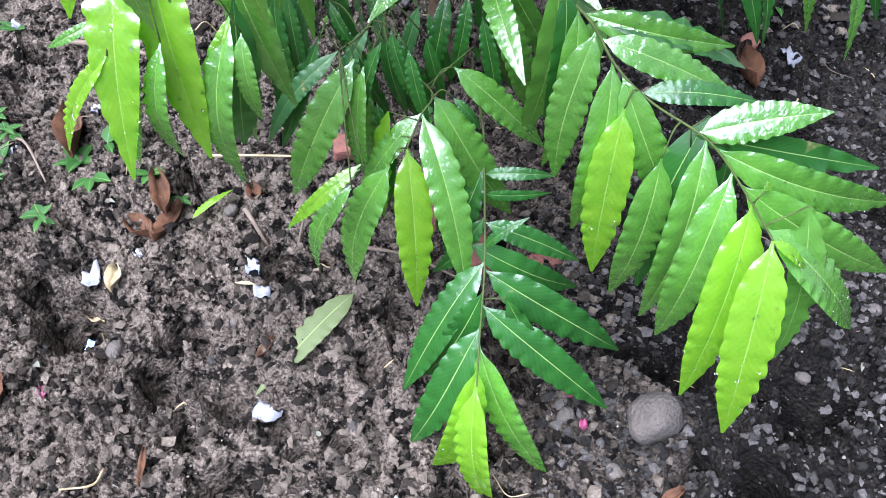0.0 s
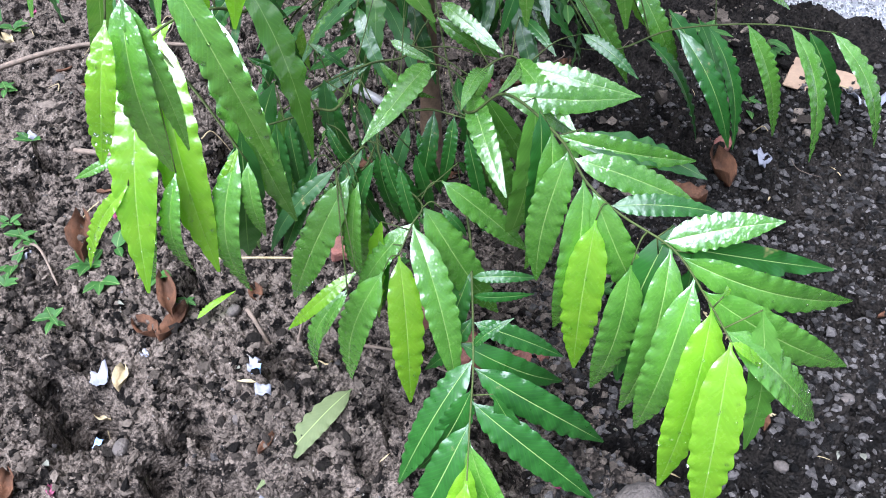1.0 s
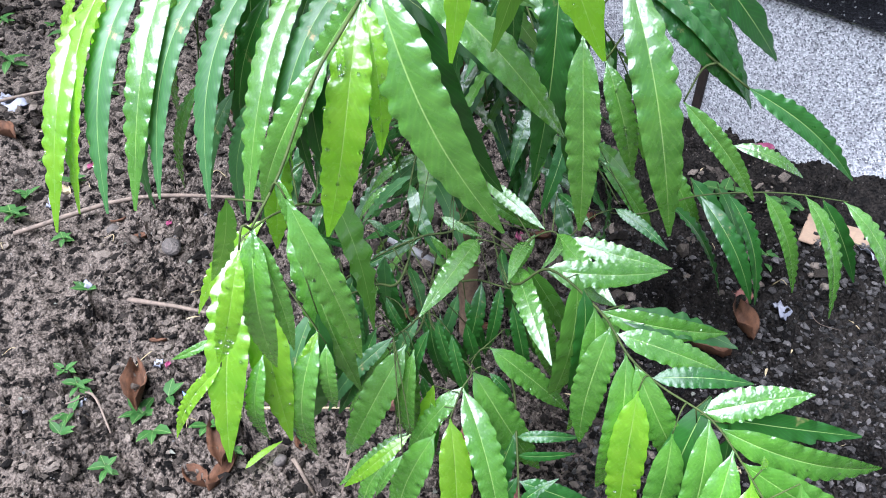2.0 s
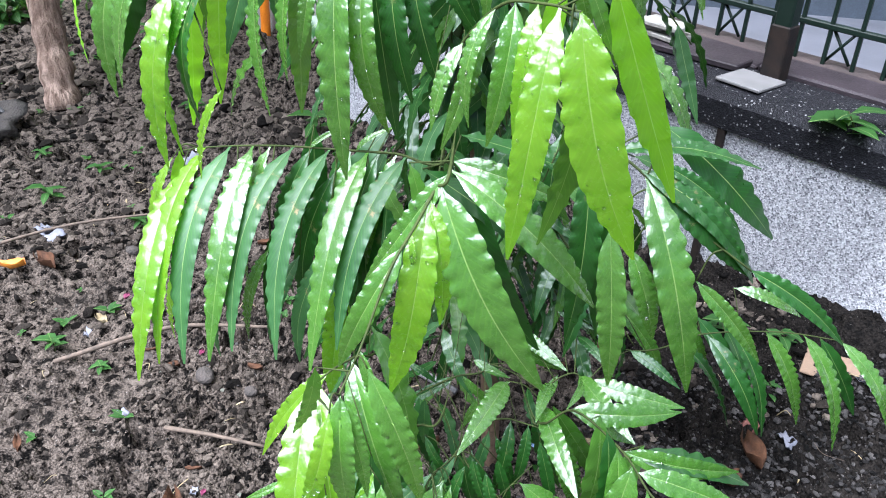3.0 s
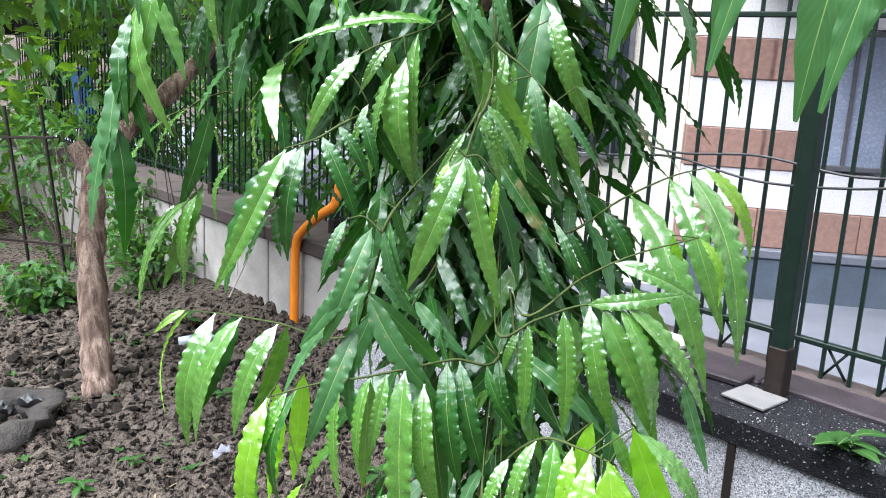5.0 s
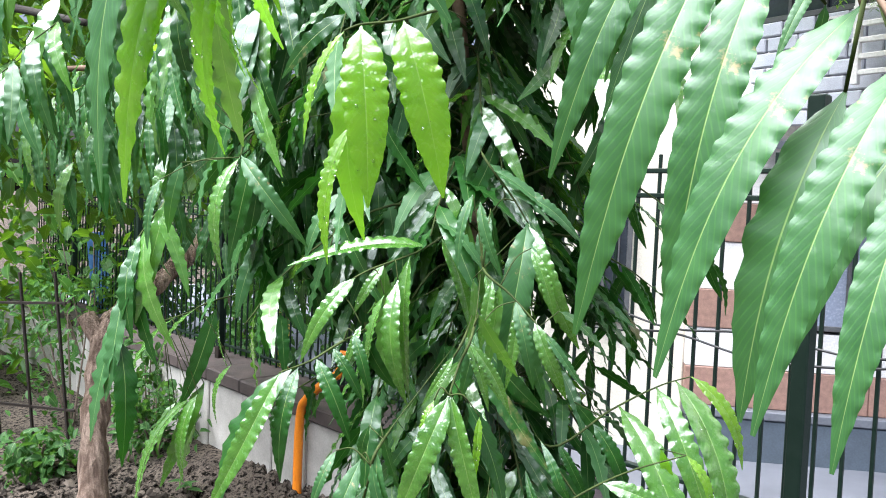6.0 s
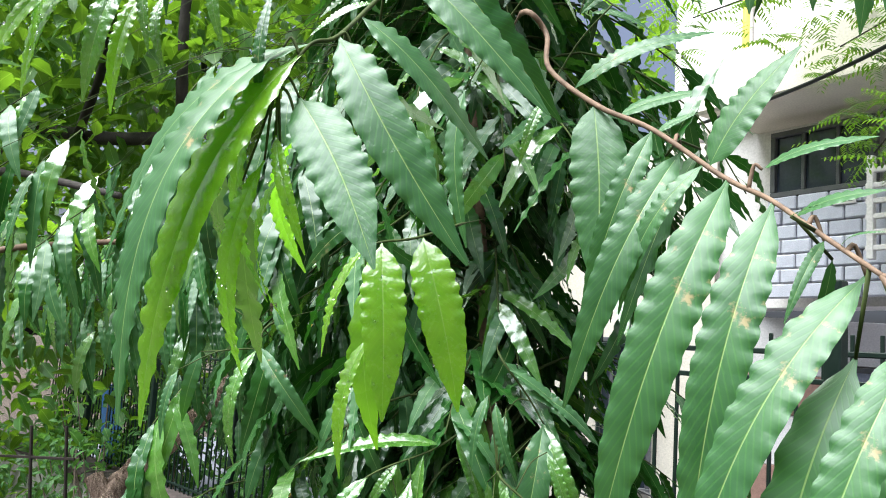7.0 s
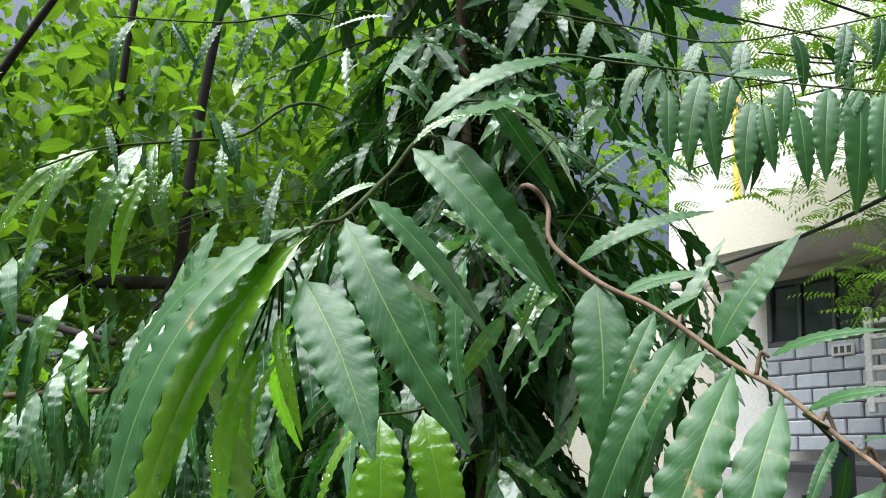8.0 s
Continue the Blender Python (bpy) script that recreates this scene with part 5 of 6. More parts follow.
part("upper_wall", box((-2.30, N + 0.14, 3.625), (6.0, N + 0.5, 7.5), 0.01), WHITEWASH, wing)
part("corner_strip", box((-2.32, N + 0.04, 3.76), (-2.285, N + 0.09, 4.75), 0.006), YELLOW, wing)
brick_mesh = {}
for w in (0.22, 0.11):
    me = bpy.data.meshes.new("stone_brick")
    bm = box((0, 0, 0), (w - 0.010, 0.05, 0.088), 0.008)
    bm.to_mesh(me)
    bm.free()
    me.materials.append(GREYBRICK)
    brick_mesh[w] = me
for row in range(7):
    z = 2.06 + 0.095 * row
    u = -2.03
    while u < -1.10:
        w = 0.11 if (row % 2 and u < -2.0) else 0.22
        ob = new("stone_brick", brick_mesh[w])
        ob.parent = wing
        ob.matrix_basis = pose(u, N - 0.03 + stone_rng.uniform(-0.006, 0.006), z)
        u += w
plate = part("number_plate", box((-1.55, N - 0.045, 2.62), (-1.40, N - 0.034, 2.69), 0.003), WHITEWASH, wing, "white plate with dark marks")
for k in range(3):
    part("mark", box((-1.53 + 0.042 * k, N - 0.049, 2.635), (-1.505 + 0.042 * k, N - 0.046, 2.675), 0.0), FRAME, plate)
for k in range(6):
    part("balcony_bar", box((-1.25 + 0.0, N - 0.2, 2.30 + 0.09 * k), (0.6, N - 0.17, 2.33 + 0.09 * k), 0.004), WHITEWASH, wing)
for k in range(5):
    part("balcony_post", box((-1.24 + 0.4 * k, N - 0.205, 2.25), (-1.20 + 0.4 * k, N - 0.165, 2.85), 0.004), WHITEWASH, wing)

# overhead cable
v, f = tube(smooth_path([(-2.6, 2.2, 3.00), (-1.0, 1.9, 3.02), (0.2, 1.6, 3.16), (2.2, 1.2, 3.5)], 8), (0.011, 0.011), 7)
ob = mesh_ob("overhead_cable", v, f, CABLE)
ob.matrix_world = WING
tagged(ob, "thick black overhead cable running to the house", "cable")

# orange conduit over the wall
v, f = tube(smooth_path([(-3.20, -0.045, -0.15), (-3.20, -0.05, 0.15), (-3.19, -0.05, 0.58), (-3.11, -0.05, 0.71), (-2.94, -0.03, 0.84), (-2.87, 0.0, 0.90), (-2.85, 0.02, 1.02)], 8), (0.028, 0.028), 12)
ob = mesh_ob("orange_pipe", v, f, ORANGE)
ob.matrix_world = OLD_WALL
tagged(ob, "bent bright orange plastic conduit pipe over the wall", "pipe")
v, f = tube(smooth_path([(-3.44, -0.03, 0.74), (-3.55, -0.05, 0.70), (-3.70, -0.06, 0.47), (-3.98, -0.12, 0.0)], 8), (0.005, 0.005), 6)
ob = mesh_ob("string", v, f, STRING)
ob.matrix_world = OLD_WALL
tagged(ob, "thin white string hanging down the old wall", "string")
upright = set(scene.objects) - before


# ---- other trees and shrubs ----
def simple_leaf(width, fold, curl):
    """A short pointed oval leaf of length 1 along +y."""
    v = [(0, 0, 0), (-width * 0.8, 0.3, fold), (0, 0.33, 0), (width * 0.8, 0.3, fold), (-width * 0.75, 0.65, fold - curl * 0.4), (0, 0.68, -curl * 0.4), (width * 0.75, 0.65, fold - curl * 0.4), (0, 1, -curl)]
    f = [(0, 2, 1), (0, 3, 2), (1, 2, 5), (1, 5, 4), (2, 3, 6), (2, 6, 5), (4, 5, 7), (5, 6, 7)]
    uv = [(0.5 + 0.5 * p[0] / width, p[1]) for p in v]
    return v, f, uv


OVAL = [simple_leaf(0.30, 0.06, 0.15), simple_leaf(0.36, 0.10, 0.25), simple_leaf(0.24, 0.03, 0.30)]


def crown(pile, rng, centre, radii, clumps, per, size, spread_r):
    """Clumps of leaves through an uneven ellipsoid, thinner in some places."""
    for _ in range(clumps):
        while True:
            p = Vector((rng.uniform(-1, 1), rng.uniform(-1, 1), rng.uniform(-1, 1)))
            if p.length < 1 and noise.noise(p * 2.4 + Vector(centre)) > -0.22:
                break
        c = Vector((centre[0] + p.x * radii[0], centre[1] + p.y * radii[1], centre[2] + p.z * radii[2]))
        for _ in range(per):
            b = c + Vector((rng.gauss(0, spread_r), rng.gauss(0, spread_r), rng.gauss(0, spread_r * 0.7)))
            way = Vector((rng.uniform(-1, 1), rng.uniform(-1, 1), rng.uniform(-1.0, 0.35))).normalized()
            out = Vector((rng.uniform(-0.7, 0.7), rng.uniform(-0.7, 0.7), 1))
            pile.add(leaf_matrix(b, b + way * size * rng.uniform(0.6, 1.25), out, 0), rng.randrange(3))


def limbs(rng, start, ends, r0, material, parent, name="limb"):
    for e, r in ends:
        a, b = Vector(start), Vector(e)
        mid = a.lerp(b, 0.5) + Vector((rng.uniform(-0.15, 0.15), rng.uniform(-0.15, 0.15), rng.uniform(0, 0.2))) * (b - a).length * 0.6
        pts = smooth_path([a, a.lerp(mid, 0.5) + Vector((rng.uniform(-0.04, 0.04), 0, 0.03)), mid, b], 6)
        v, f = tube(pts, (r, r * 0.35), 8, 0.1, rng)
        mesh_ob(name, v, f, material, parent)


side_tree = thing("pruned_tree", None, "leaning tree with bare brown trunk and leafy crown", "tree")
tr = random.Random(21)
trunk_pts = smooth_path([(-2.20, 3.60, -0.05), (-2.24, 3.70, 0.2), (-2.27, 3.80, 0.5), (-2.30, 3.95, 0.85), (-2.29, 4.06, 1.10), (-2.22, 4.22, 1.24), (-2.08, 4.45, 1.40), (-1.85, 4.80, 1.75), (-1.7, 5.0, 2.3)], 8)
radii = [0.082 - 0.038 * i / (len(trunk_pts) - 1) + 0.006 * math.sin(i * 1.3) for i in range(len(trunk_pts))]
v, f = tube(trunk_pts, radii, 16, 0.10, tr)
mesh_ob("trunk", v, f, BARK, side_tree, label="rough brown trunk with a pruned fork")
v, f = tube(smooth_path([(-2.29, 4.05, 1.05), (-2.36, 4.05, 1.14), (-2.40, 4.06, 1.20)], 4), (0.06, 0.05), 12, 0.1, tr)
mesh_ob("stub", v, f, BARK, side_tree)
limbs(tr, (-1.7, 5.0, 2.3), [((-2.6, 4.6, 3.6), 0.045), ((-1.0, 4.4, 3.8), 0.045), ((-1.6, 3.6, 3.4), 0.04), ((-2.8, 5.6, 3.9), 0.04), ((-0.6, 5.4, 3.7), 0.035)], 0.05, DARKBARK, side_tree)
pile = LeafPile(OVAL)
crown(pile, tr, (-1.7, 4.4, 3.6), (1.9, 1.6, 1.3), 520, 9, 0.10, 0.13)
crown(pile, tr, (-2.8, 3.6, 2.9), (0.9, 0.9, 0.9), 130, 9, 0.10, 0.12)
tagged(pile.make("crown", LEAF_FAR, side_tree), kind="stuff")

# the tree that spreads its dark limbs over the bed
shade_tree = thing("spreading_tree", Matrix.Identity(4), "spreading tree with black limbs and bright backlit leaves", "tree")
sl = random.Random(33)
for pts, r in (
    ([(-4.4, 4.4, -0.05), (-4.3, 4.3, 1.2), (-4.0, 4.1, 2.2), (-3.2, 3.7, 2.9)], 0.10),
    ([(-3.2, 3.7, 2.9), (-2.4, 3.3, 2.9), (-1.8, 3.0, 2.75), (-1.30, 2.75, 2.65)], 0.045),
    ([(-1.42, 2.80, 2.55), (-1.30, 2.72, 2.70), (-1.22, 2.60, 3.1), (-1.05, 2.40, 3.7), (-0.95, 2.3, 4.3)], 0.026),
    ([(-1.9, 3.0, 2.75), (-1.62, 2.75, 3.05), (-1.48, 2.5, 3.5), (-1.38, 2.4, 4.0)], 0.020),
    ([(-3.2, 3.7, 2.9), (-2.6, 2.9, 3.1), (-1.9, 2.3, 3.3), (-1.5, 2.1, 3.6)], 0.024),
    ([(-2.4, 3.3, 2.9), (-2.1, 2.7, 2.55), (-1.7, 2.3, 2.45), (-1.2, 2.1, 2.3)], 0.020),
    ([(-3.2, 3.7, 2.9), (-2.9, 2.7, 2.3), (-1.6, 1.7, 2.08), (-1.2, 1.72, 2.10), (-0.92, 1.88, 2.12)], 0.013),
):
    v, f = tube(smooth_path(pts, 7), (r, r * 0.55), 8, 0.12, sl)
    mesh_ob("limb", v, f, DARKBARK if r != 0.013 else WOODY, shade_tree)
pile = LeafPile(OVAL)
crown(pile, sl, (-1.5, 3.3, 3.5), (1.5, 0.9, 0.9), 330, 8, 0.11, 0.12)
crown(pile, sl, (-2.2, 2.5, 3.2), (0.9, 0.6, 0.9), 170, 8, 0.11, 0.12)
crown(pile, sl, (-1.9, 3.2, 2.2), (0.9, 0.6, 0.45), 130, 8, 0.085, 0.10)
crown(pile, sl, (-1.2, 1.75, 2.10), (0.35, 0.15, 0.10), 16, 6, 0.085, 0.05)
tagged(pile.make("crown", LEAF_FAR, shade_tree), kind="stuff")

# farther woods behind the bed
far_pile = LeafPile(OVAL)
fr = random.Random(44)
for c, r, n in (((-6.0, 8.0, 2.6), (2.6, 1.6, 2.6), 420), ((-3.0, 9.5, 3.4), (2.6, 1.5, 3.2), 420), ((-0.5, 9.5, 5.0), (2.4, 1.5, 3.0), 320), ((-8.5, 5.0, 3.0), (1.8, 2.4, 3.0), 300), ((-4.5, 7.5, 7.0), (4.5, 2.5, 2.4), 420)):
    crown(far_pile, fr, c, r, n, 8, 0.20, 0.24)
woods = tagged(far_pile.make("far_woods", LEAF_FAR), "far wall of leafy green trees behind the garden bed", "trees", kind="stuff")


def shrub(at, size, height, seed, leaf=0.09, n=46):
    r = random.Random(seed)
    s = thing("shrub", Matrix.Translation(at), "leafy green garden shrub growing out of the soil", "shrub", "shrubs at the back of the bed")
    p = LeafPile(OVAL)
    crown(p, r, (0, 0, height * 0.55), (size, size, height * 0.5), n, 8, leaf, 0.09)
    p.make("foliage", LEAF_WEED, s)
    for k in range(4):
        a = r.uniform(0, 6.28)
        v, f = tube(smooth_path([(0, 0, -0.03), (0.3 * size * math.cos(a), 0.3 * size * math.sin(a), height * 0.4), (0.6 * size * math.cos(a), 0.6 * size * math.sin(a), height * 0.85)], 5), (0.012, 0.004), 6)
        mesh_ob("stem", v, f, DEADTWIG, s)


for k, (x, y, s, h) in enumerate(((-3.9, 6.3, 0.45, 1.3), (-4.6, 5.6, 0.5, 1.5), (-3.1, 6.0, 0.30, 0.7), (-5.3, 6.6, 0.6, 1.6), (-4.3, 7.4, 0.6, 1.8), (-2.75, 5.45, 0.22, 0.5), (-3.4, 5.0, 0.25, 0.3), (-6.2, 5.5, 0.7, 1.5))):
    shrub((x, y, 0), s, h, 60 + k)

for k in range(9):
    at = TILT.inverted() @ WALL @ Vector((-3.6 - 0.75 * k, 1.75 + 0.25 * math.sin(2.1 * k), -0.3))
    shrub((at.x, at.y, at.z), 0.48, 1.9 + 0.3 * math.sin(1.7 * k), 500 + k, 0.10, 95)

old_fence = thing("thin_iron_fence", Matrix.Translation((-3.6, 5.75, 0)) @ pose(0, 0, 0, 0, 0, 158), "thin black iron railing at the back of the bed", "fence")
for k in range(9):
    part("bar", box((0.42 * k - 0.010, -0.010, 0), (0.42 * k + 0.010, 0.010, 1.35), 0.002), RUST, old_fence)
for z in (0.28, 1.1):
    part("rail", box((-0.1, -0.008, z), (3.6, 0.008, z + 0.02), 0.002), RUST, old_fence)
post = part("yellow_post", box((-0.05, -0.05, -0.2), (0.05, 0.05, 2.6), 0.01), YELLOW)
post.matrix_world = TILT.inverted() @ WALL @ pose(-6.2, 2.2, -0.3)
tagged(post, "yellow painted post standing behind the iron fence", "post")
drum = part("blue_board", box((-0.10, -0.03, 0.0), (0.10, 0.03, 1.6), 0.01), BLUEPAINT)
drum.matrix_world = pose(-4.6, 8.2, 0.0, 0, 0, 20)
tagged(drum, "upright blue painted board beyond the shrubs", "board")


# feathery tree beside the house: paired leaflets on thin stalks
def pinnate(pile, rng, base, way, length, size):
    side = way.cross(Vector((0, 0, 1)))
    side = side.normalized() if side.length > 0.01 else Vector((1, 0, 0))
    n = 8
    for i in range(n):
        p = base + way * (length * (0.2 + 0.8 * i / n)) + Vector((0, 0, -0.18 * length * (i / n) ** 2))
        for s in (-1, 1):
            d = (side * s + way * 0.5 + Vector((0, 0, -0.25))).normalized()
            pile.add(leaf_matrix(p, p + d * size * (1 - 0.4 * i / n), Vector((0, 0, 1)), 0), 2)


neem = thing("feathery_tree", Matrix.Identity(4), "tree with feathery paired leaflets beside the house", "tree")
nr = random.Random(71)
pile = LeafPile([simple_leaf(0.16, 0.03, 0.2), simple_leaf(0.18, 0.02, 0.25), simple_leaf(0.15, 0.02, 0.2)])
tips = []
for k in range(260):
    a = Vector((nr.uniform(0.7, 2.6), nr.uniform(3.0, 4.6), nr.uniform(2.5, 5.2)))
    if a.z < 3.3 and a.x < 1.45:
        continue
    tips.append(a)
    for _ in range(5):
        w = Vector((nr.uniform(-1, 1), nr.uniform(-1, 1), nr.uniform(-0.5, 0.4))).normalized()
        pinnate(pile, nr, a, w, nr.uniform(0.18, 0.30), 0.055)
tagged(pile.make("crown", LEAF_FAR, neem), kind="stuff")
v, f = tube(smooth_path([(3.4, 4.4, -0.1), (3.3, 4.2, 1.8), (2.9, 4.0, 3.2), (2.3, 3.8, 4.6)], 7), (0.11, 0.05), 10, 0.1, nr)
mesh_ob("trunk", v, f, DARKBARK, neem)
limbs(nr, (2.7, 3.95, 3.7), [(tuple(t), 0.012) for t in tips[::6]], 0.02, DARKBARK, neem)


# ---- litter on the bed ----
def on_ground(x, y, lift=0.0):
    return (x, y, ground_z(x, y) + lift)


def sheet(name, w, l, material, seed, crumple=0.3, curl=0.2, n=7, thick=0.0012, pointed=True):
    """A small leaf or scrap that has curled up: a bent grid with a little thickness."""
    r = random.Random(seed)
    off = Vector((r.uniform(0, 50), r.uniform(0, 50), 0))
    verts, faces = [], []
    for layer in (0, 1):
        for i in range(n):
            s = i / (n - 1)
            ww = w * (math.sin(math.pi * (0.04 + 0.92 * s)) ** 0.7 if pointed else 1 + 0.15 * noise.noise(off + Vector((s * 4, 0, 0))))
            for k in range(5):
                c = (k - 2) / 2
                p = Vector((c * ww / 2, (s - 0.5) * l, 0))
                z = crumple * w * noise.noise(off + p * (2.2 / w)) + curl * w * c * c + curl * l * 0.5 * (s - 0.5) ** 2
                verts.append((p.x, p.y, z + 0.10 * w - layer * thick))
    m = 5 * n
    for i in range(n - 1):
        for k in range(4):
            a = i * 5 + k
            faces.append((a, a + 1, a + 6, a + 5))
            faces.append((m + a, m + a + 5, m + a + 6, m + a + 1))
    rim = [k for k in range(5)] + [5 * i + 4 for i in range(1, n)] + [5 * (n - 1) + k for k in (3, 2, 1, 0)] + [5 * i for i in range(n - 2, 0, -1)]
    for a, b in zip(rim, rim[1:] + rim[:1]):
        faces.append((b, a, m + a, m + b))
    return mesh_ob(name, verts, faces, material)


def scatter(ob, x, y, rot, label, category, group="", lift=0.004, tilt=(0, 0)):
    ob.matrix_world = pose(*on_ground(x, y, lift), tilt[0], tilt[1], rot)
    return tagged(ob, label, category, group)


lit = random.Random(90)
for x, y, rot, s in ((-0.51, 0.74, 20, 0.045), (-0.16, 0.51, 70, 0.045), (-0.20, 0.69, 100, 0.030), (-0.23, 0.745, 0, 0.028), (0.69, 1.34, 30, 0.05), (-1.55, 2.26, 50, 0.10), (-1.91, 2.32, 10, 0.09), (-1.6, 2.29, 80, 0.06), (-0.62, 1.10, 0, 0.025), (-0.44, 0.78, 40, 0.02), (-1.27, 2.88, 20, 0.12), (-3.2, 5.3, 70, 0.25), (0.92, 1.5, 20, 0.10), (0.05, 0.38, 60, 0.02), (0.16, 0.36, 10, 0.03), (-0.75, 1.0, 0, 0.03), (-1.17, 1.72, 0, 0.035), (-0.9, 1.36, 60, 0.03)):
    scatter(sheet("paper_scrap", s * 0.6, s * 0.85, PAPER, lit.randrange(999), 0.9, 0.2, pointed=False), x, y, rot, "crumpled scrap of white paper lying on soil", "paper", "paper scraps on the bed")
for x, y, rot, s in ((-0.455, 0.60, 0, 0.012), (-0.53, 1.02, 30, 0.015), (-1.30, 2.86, 30, 0.08), (0.22, 0.50, 40, 0.012), (-0.22, 0.73, 10, 0.014), (0.12, 1.35, 0, 0.02)):
    scatter(sheet("plastic_scrap", s, s * 1.6, BLUEBIT, lit.randrange(999), 0.5, 0.3, pointed=False), x, y, rot, "small torn scrap of blue plastic on soil", "plastic scrap", "plastic scraps on the bed")
for x, y, rot, s in ((-0.60, 1.10, 0, 0.02), (-0.48, 0.50, 30, 0.022), (0.29, 0.52, 0, 0.02), (0.75, 1.90, 60, 0.05), (0.12, 1.6, 10, 0.04), (-0.45, 0.63, 0, 0.03), (-1.1, 1.85, 0, 0.03), (-0.78, 1.6, 0, 0.025), (0.27, 0.56, 90, 0.018)):
    scatter(sheet("petal", s * 0.6, s * 0.9, PINKBIT, lit.randrange(999), 0.4, 0.4), x, y, rot, "fallen dark pink petal on the soil", "petal", "petals on the bed")
for x, y, rot, w, l, mt in ((-0.425, 0.89, 25, 0.036, 0.10, DRYLEAF), (-0.405, 0.845, -20, 0.03, 0.085, DRYLEAF), (-0.64, 1.03, 20, 0.05, 0.12, DRYLEAF), (-0.45, 0.83, 60, 0.04, 0.06, DRYLEAF), (-0.14, 0.80, -40, 0.03, 0.07, PALELEAF), (-0.10, 0.45, 80, 0.042, 0.055, FALLEN), (-1.55, 2.01, 100, 0.035, 0.08, ORANGELEAF), (0.60, 1.28, 10, 0.05, 0.10, DRYLEAF), (0.10, 0.52, 10, 0.03, 0.06, DRYLEAF), (-1.45, 2.03, 60, 0.05, 0.1, DRYLEAF), (0.52, 1.20, 70, 0.04, 0.08, DRYLEAF), (-0.55, 0.50, 20, 0.03, 0.06, DRYLEAF)):
    scatter(sheet("dry_leaf", w, l, mt, lit.randrange(999), 0.35, 0.7), x, y, rot, "curled dry fallen leaf lying on the soil", "dry leaf", "dry leaves on the bed")
for k in range(46):
    x, y = lit.uniform(-1.4, 1.0), lit.uniform(0.3, 2.6)
    if (x - 0.60) * 0.665 + (y - 2.09) * 0.747 < -0.08:
        scatter(sheet("dry_leaf", lit.uniform(0.010, 0.028), lit.uniform(0.03, 0.06), lit.choice((DRYLEAF, DRYLEAF, PALELEAF)), lit.randrange(999), 0.35, 0.6, 6), x, y, lit.uniform(0, 360), "small curled dry leaf lying on the soil", "dry leaf", "dry leaves on the bed")
for x0, y0, x1, y1, tone in ((-0.06, 0.71, -0.19, 0.55, 4), (-0.36, 0.845, -0.30, 0.90, 2)):
    b, e = Vector(on_ground(x0, y0, 0.022)), Vector(on_ground(x1, y1, 0.022))
    ob = new("fallen_leaf", LEAF_MESH[tone, 4])
    ob.matrix_world = leaf_matrix(b, e, Vector((0, 0, 1)), 0.1)
    tagged(ob, "fallen wavy-edged green leaf lying flat on soil", "leaf", "fallen green leaves")


def stick(points, r, material=DEADTWIG, name="twig", label="thin dry brown twig lying on the soil"):
    pts = smooth_path([Vector(on_ground(x, y, r + 0.011 + h)) for x, y, h in points], 5)
    v, f = tube(pts, (r, r * 0.6), 7, 0.15, lit)
    return tagged(mesh_ob(name, v, f, material), label, "twig", "twigs on the bed")


stick(((-0.36, 0.98, 0.01), (-0.28, 0.99, 0.015), (-0.19, 1.00, 0.01)), 0.0028, PALELEAF)
stick(((-0.275, 0.87, 0.01), (-0.20, 0.80, 0.02), (-0.12, 0.74, 0.005)), 0.0042)
stick(((-0.19, 0.80, 0.01), (-0.16, 0.85, 0.03)), 0.003)
stick(((-0.80, 1.03, 0.01), (-0.72, 1.0, 0.015), (-0.66, 0.93, 0.006)), 0.0036)
stick(((-1.18, 1.55, 0.01), (-0.9, 1.68, 0.02), (-0.6, 1.74, 0.01)), 0.007)
stick(((-0.76, 1.29, 0.01), (-0.63, 1.25, 0.02), (-0.50, 1.24, 0.008)), 0.006)
stick(((-1.8, 2.1, 0.01), (-1.5, 2.3, 0.03), (-1.1, 2.45, 0.01)), 0.006)
stick(((-0.05, 0.78, 0.01), (0.02, 0.77, 0.012), (0.10, 0.74, 0.01)), 0.003)
stick(((0.42, 0.86, 0.01), (0.52, 0.84, 0.012)), 0.003)
stick(((-3.6, 5.1, 0.01), (-3.2, 5.25, 0.03)), 0.02, PALELEAF)
for k in range(60):
    x, y, a, l = lit.uniform(-1.3, 1.1), lit.uniform(0.25, 2.2), lit.uniform(0, 6.28), lit.uniform(0.02, 0.07)
    if (x - 0.60) * 0.665 + (y - 2.09) * 0.747 < -0.12:
        b = a + lit.uniform(-0.9, 0.9)
        stick(((x, y, 0.004), (x + 0.5 * l * math.cos(a), y + 0.5 * l * math.sin(a), 0.010), (x + l * math.cos(b), y + l * math.sin(b), 0.004)), lit.uniform(0.0008, 0.0022), lit.choice((PALELEAF, PALELEAF, DEADTWIG)), "straw", "thin curved straw stalk lying on the soil")


def rock(name, size, material, seed, squash=0.75, detail=3):
    bm = bmesh.new()
    bmesh.ops.create_icosphere(bm, subdivisions=detail, radius=1.0)
    off = Vector((seed * 7.3, 0, 0))
    for v in bm.verts:
        p = v.co.copy()
        k = 1 + 0.28 * noise.noise(p * 1.1 + off) + 0.08 * noise.noise(p * 4 + off) + 0.03 * noise.noise(p * 11 + off)
        v.co = Vector((p.x * k * size[0], p.y * k * size[1], p.z * k * size[2]))
    return part(name, bm, material, smooth=True)


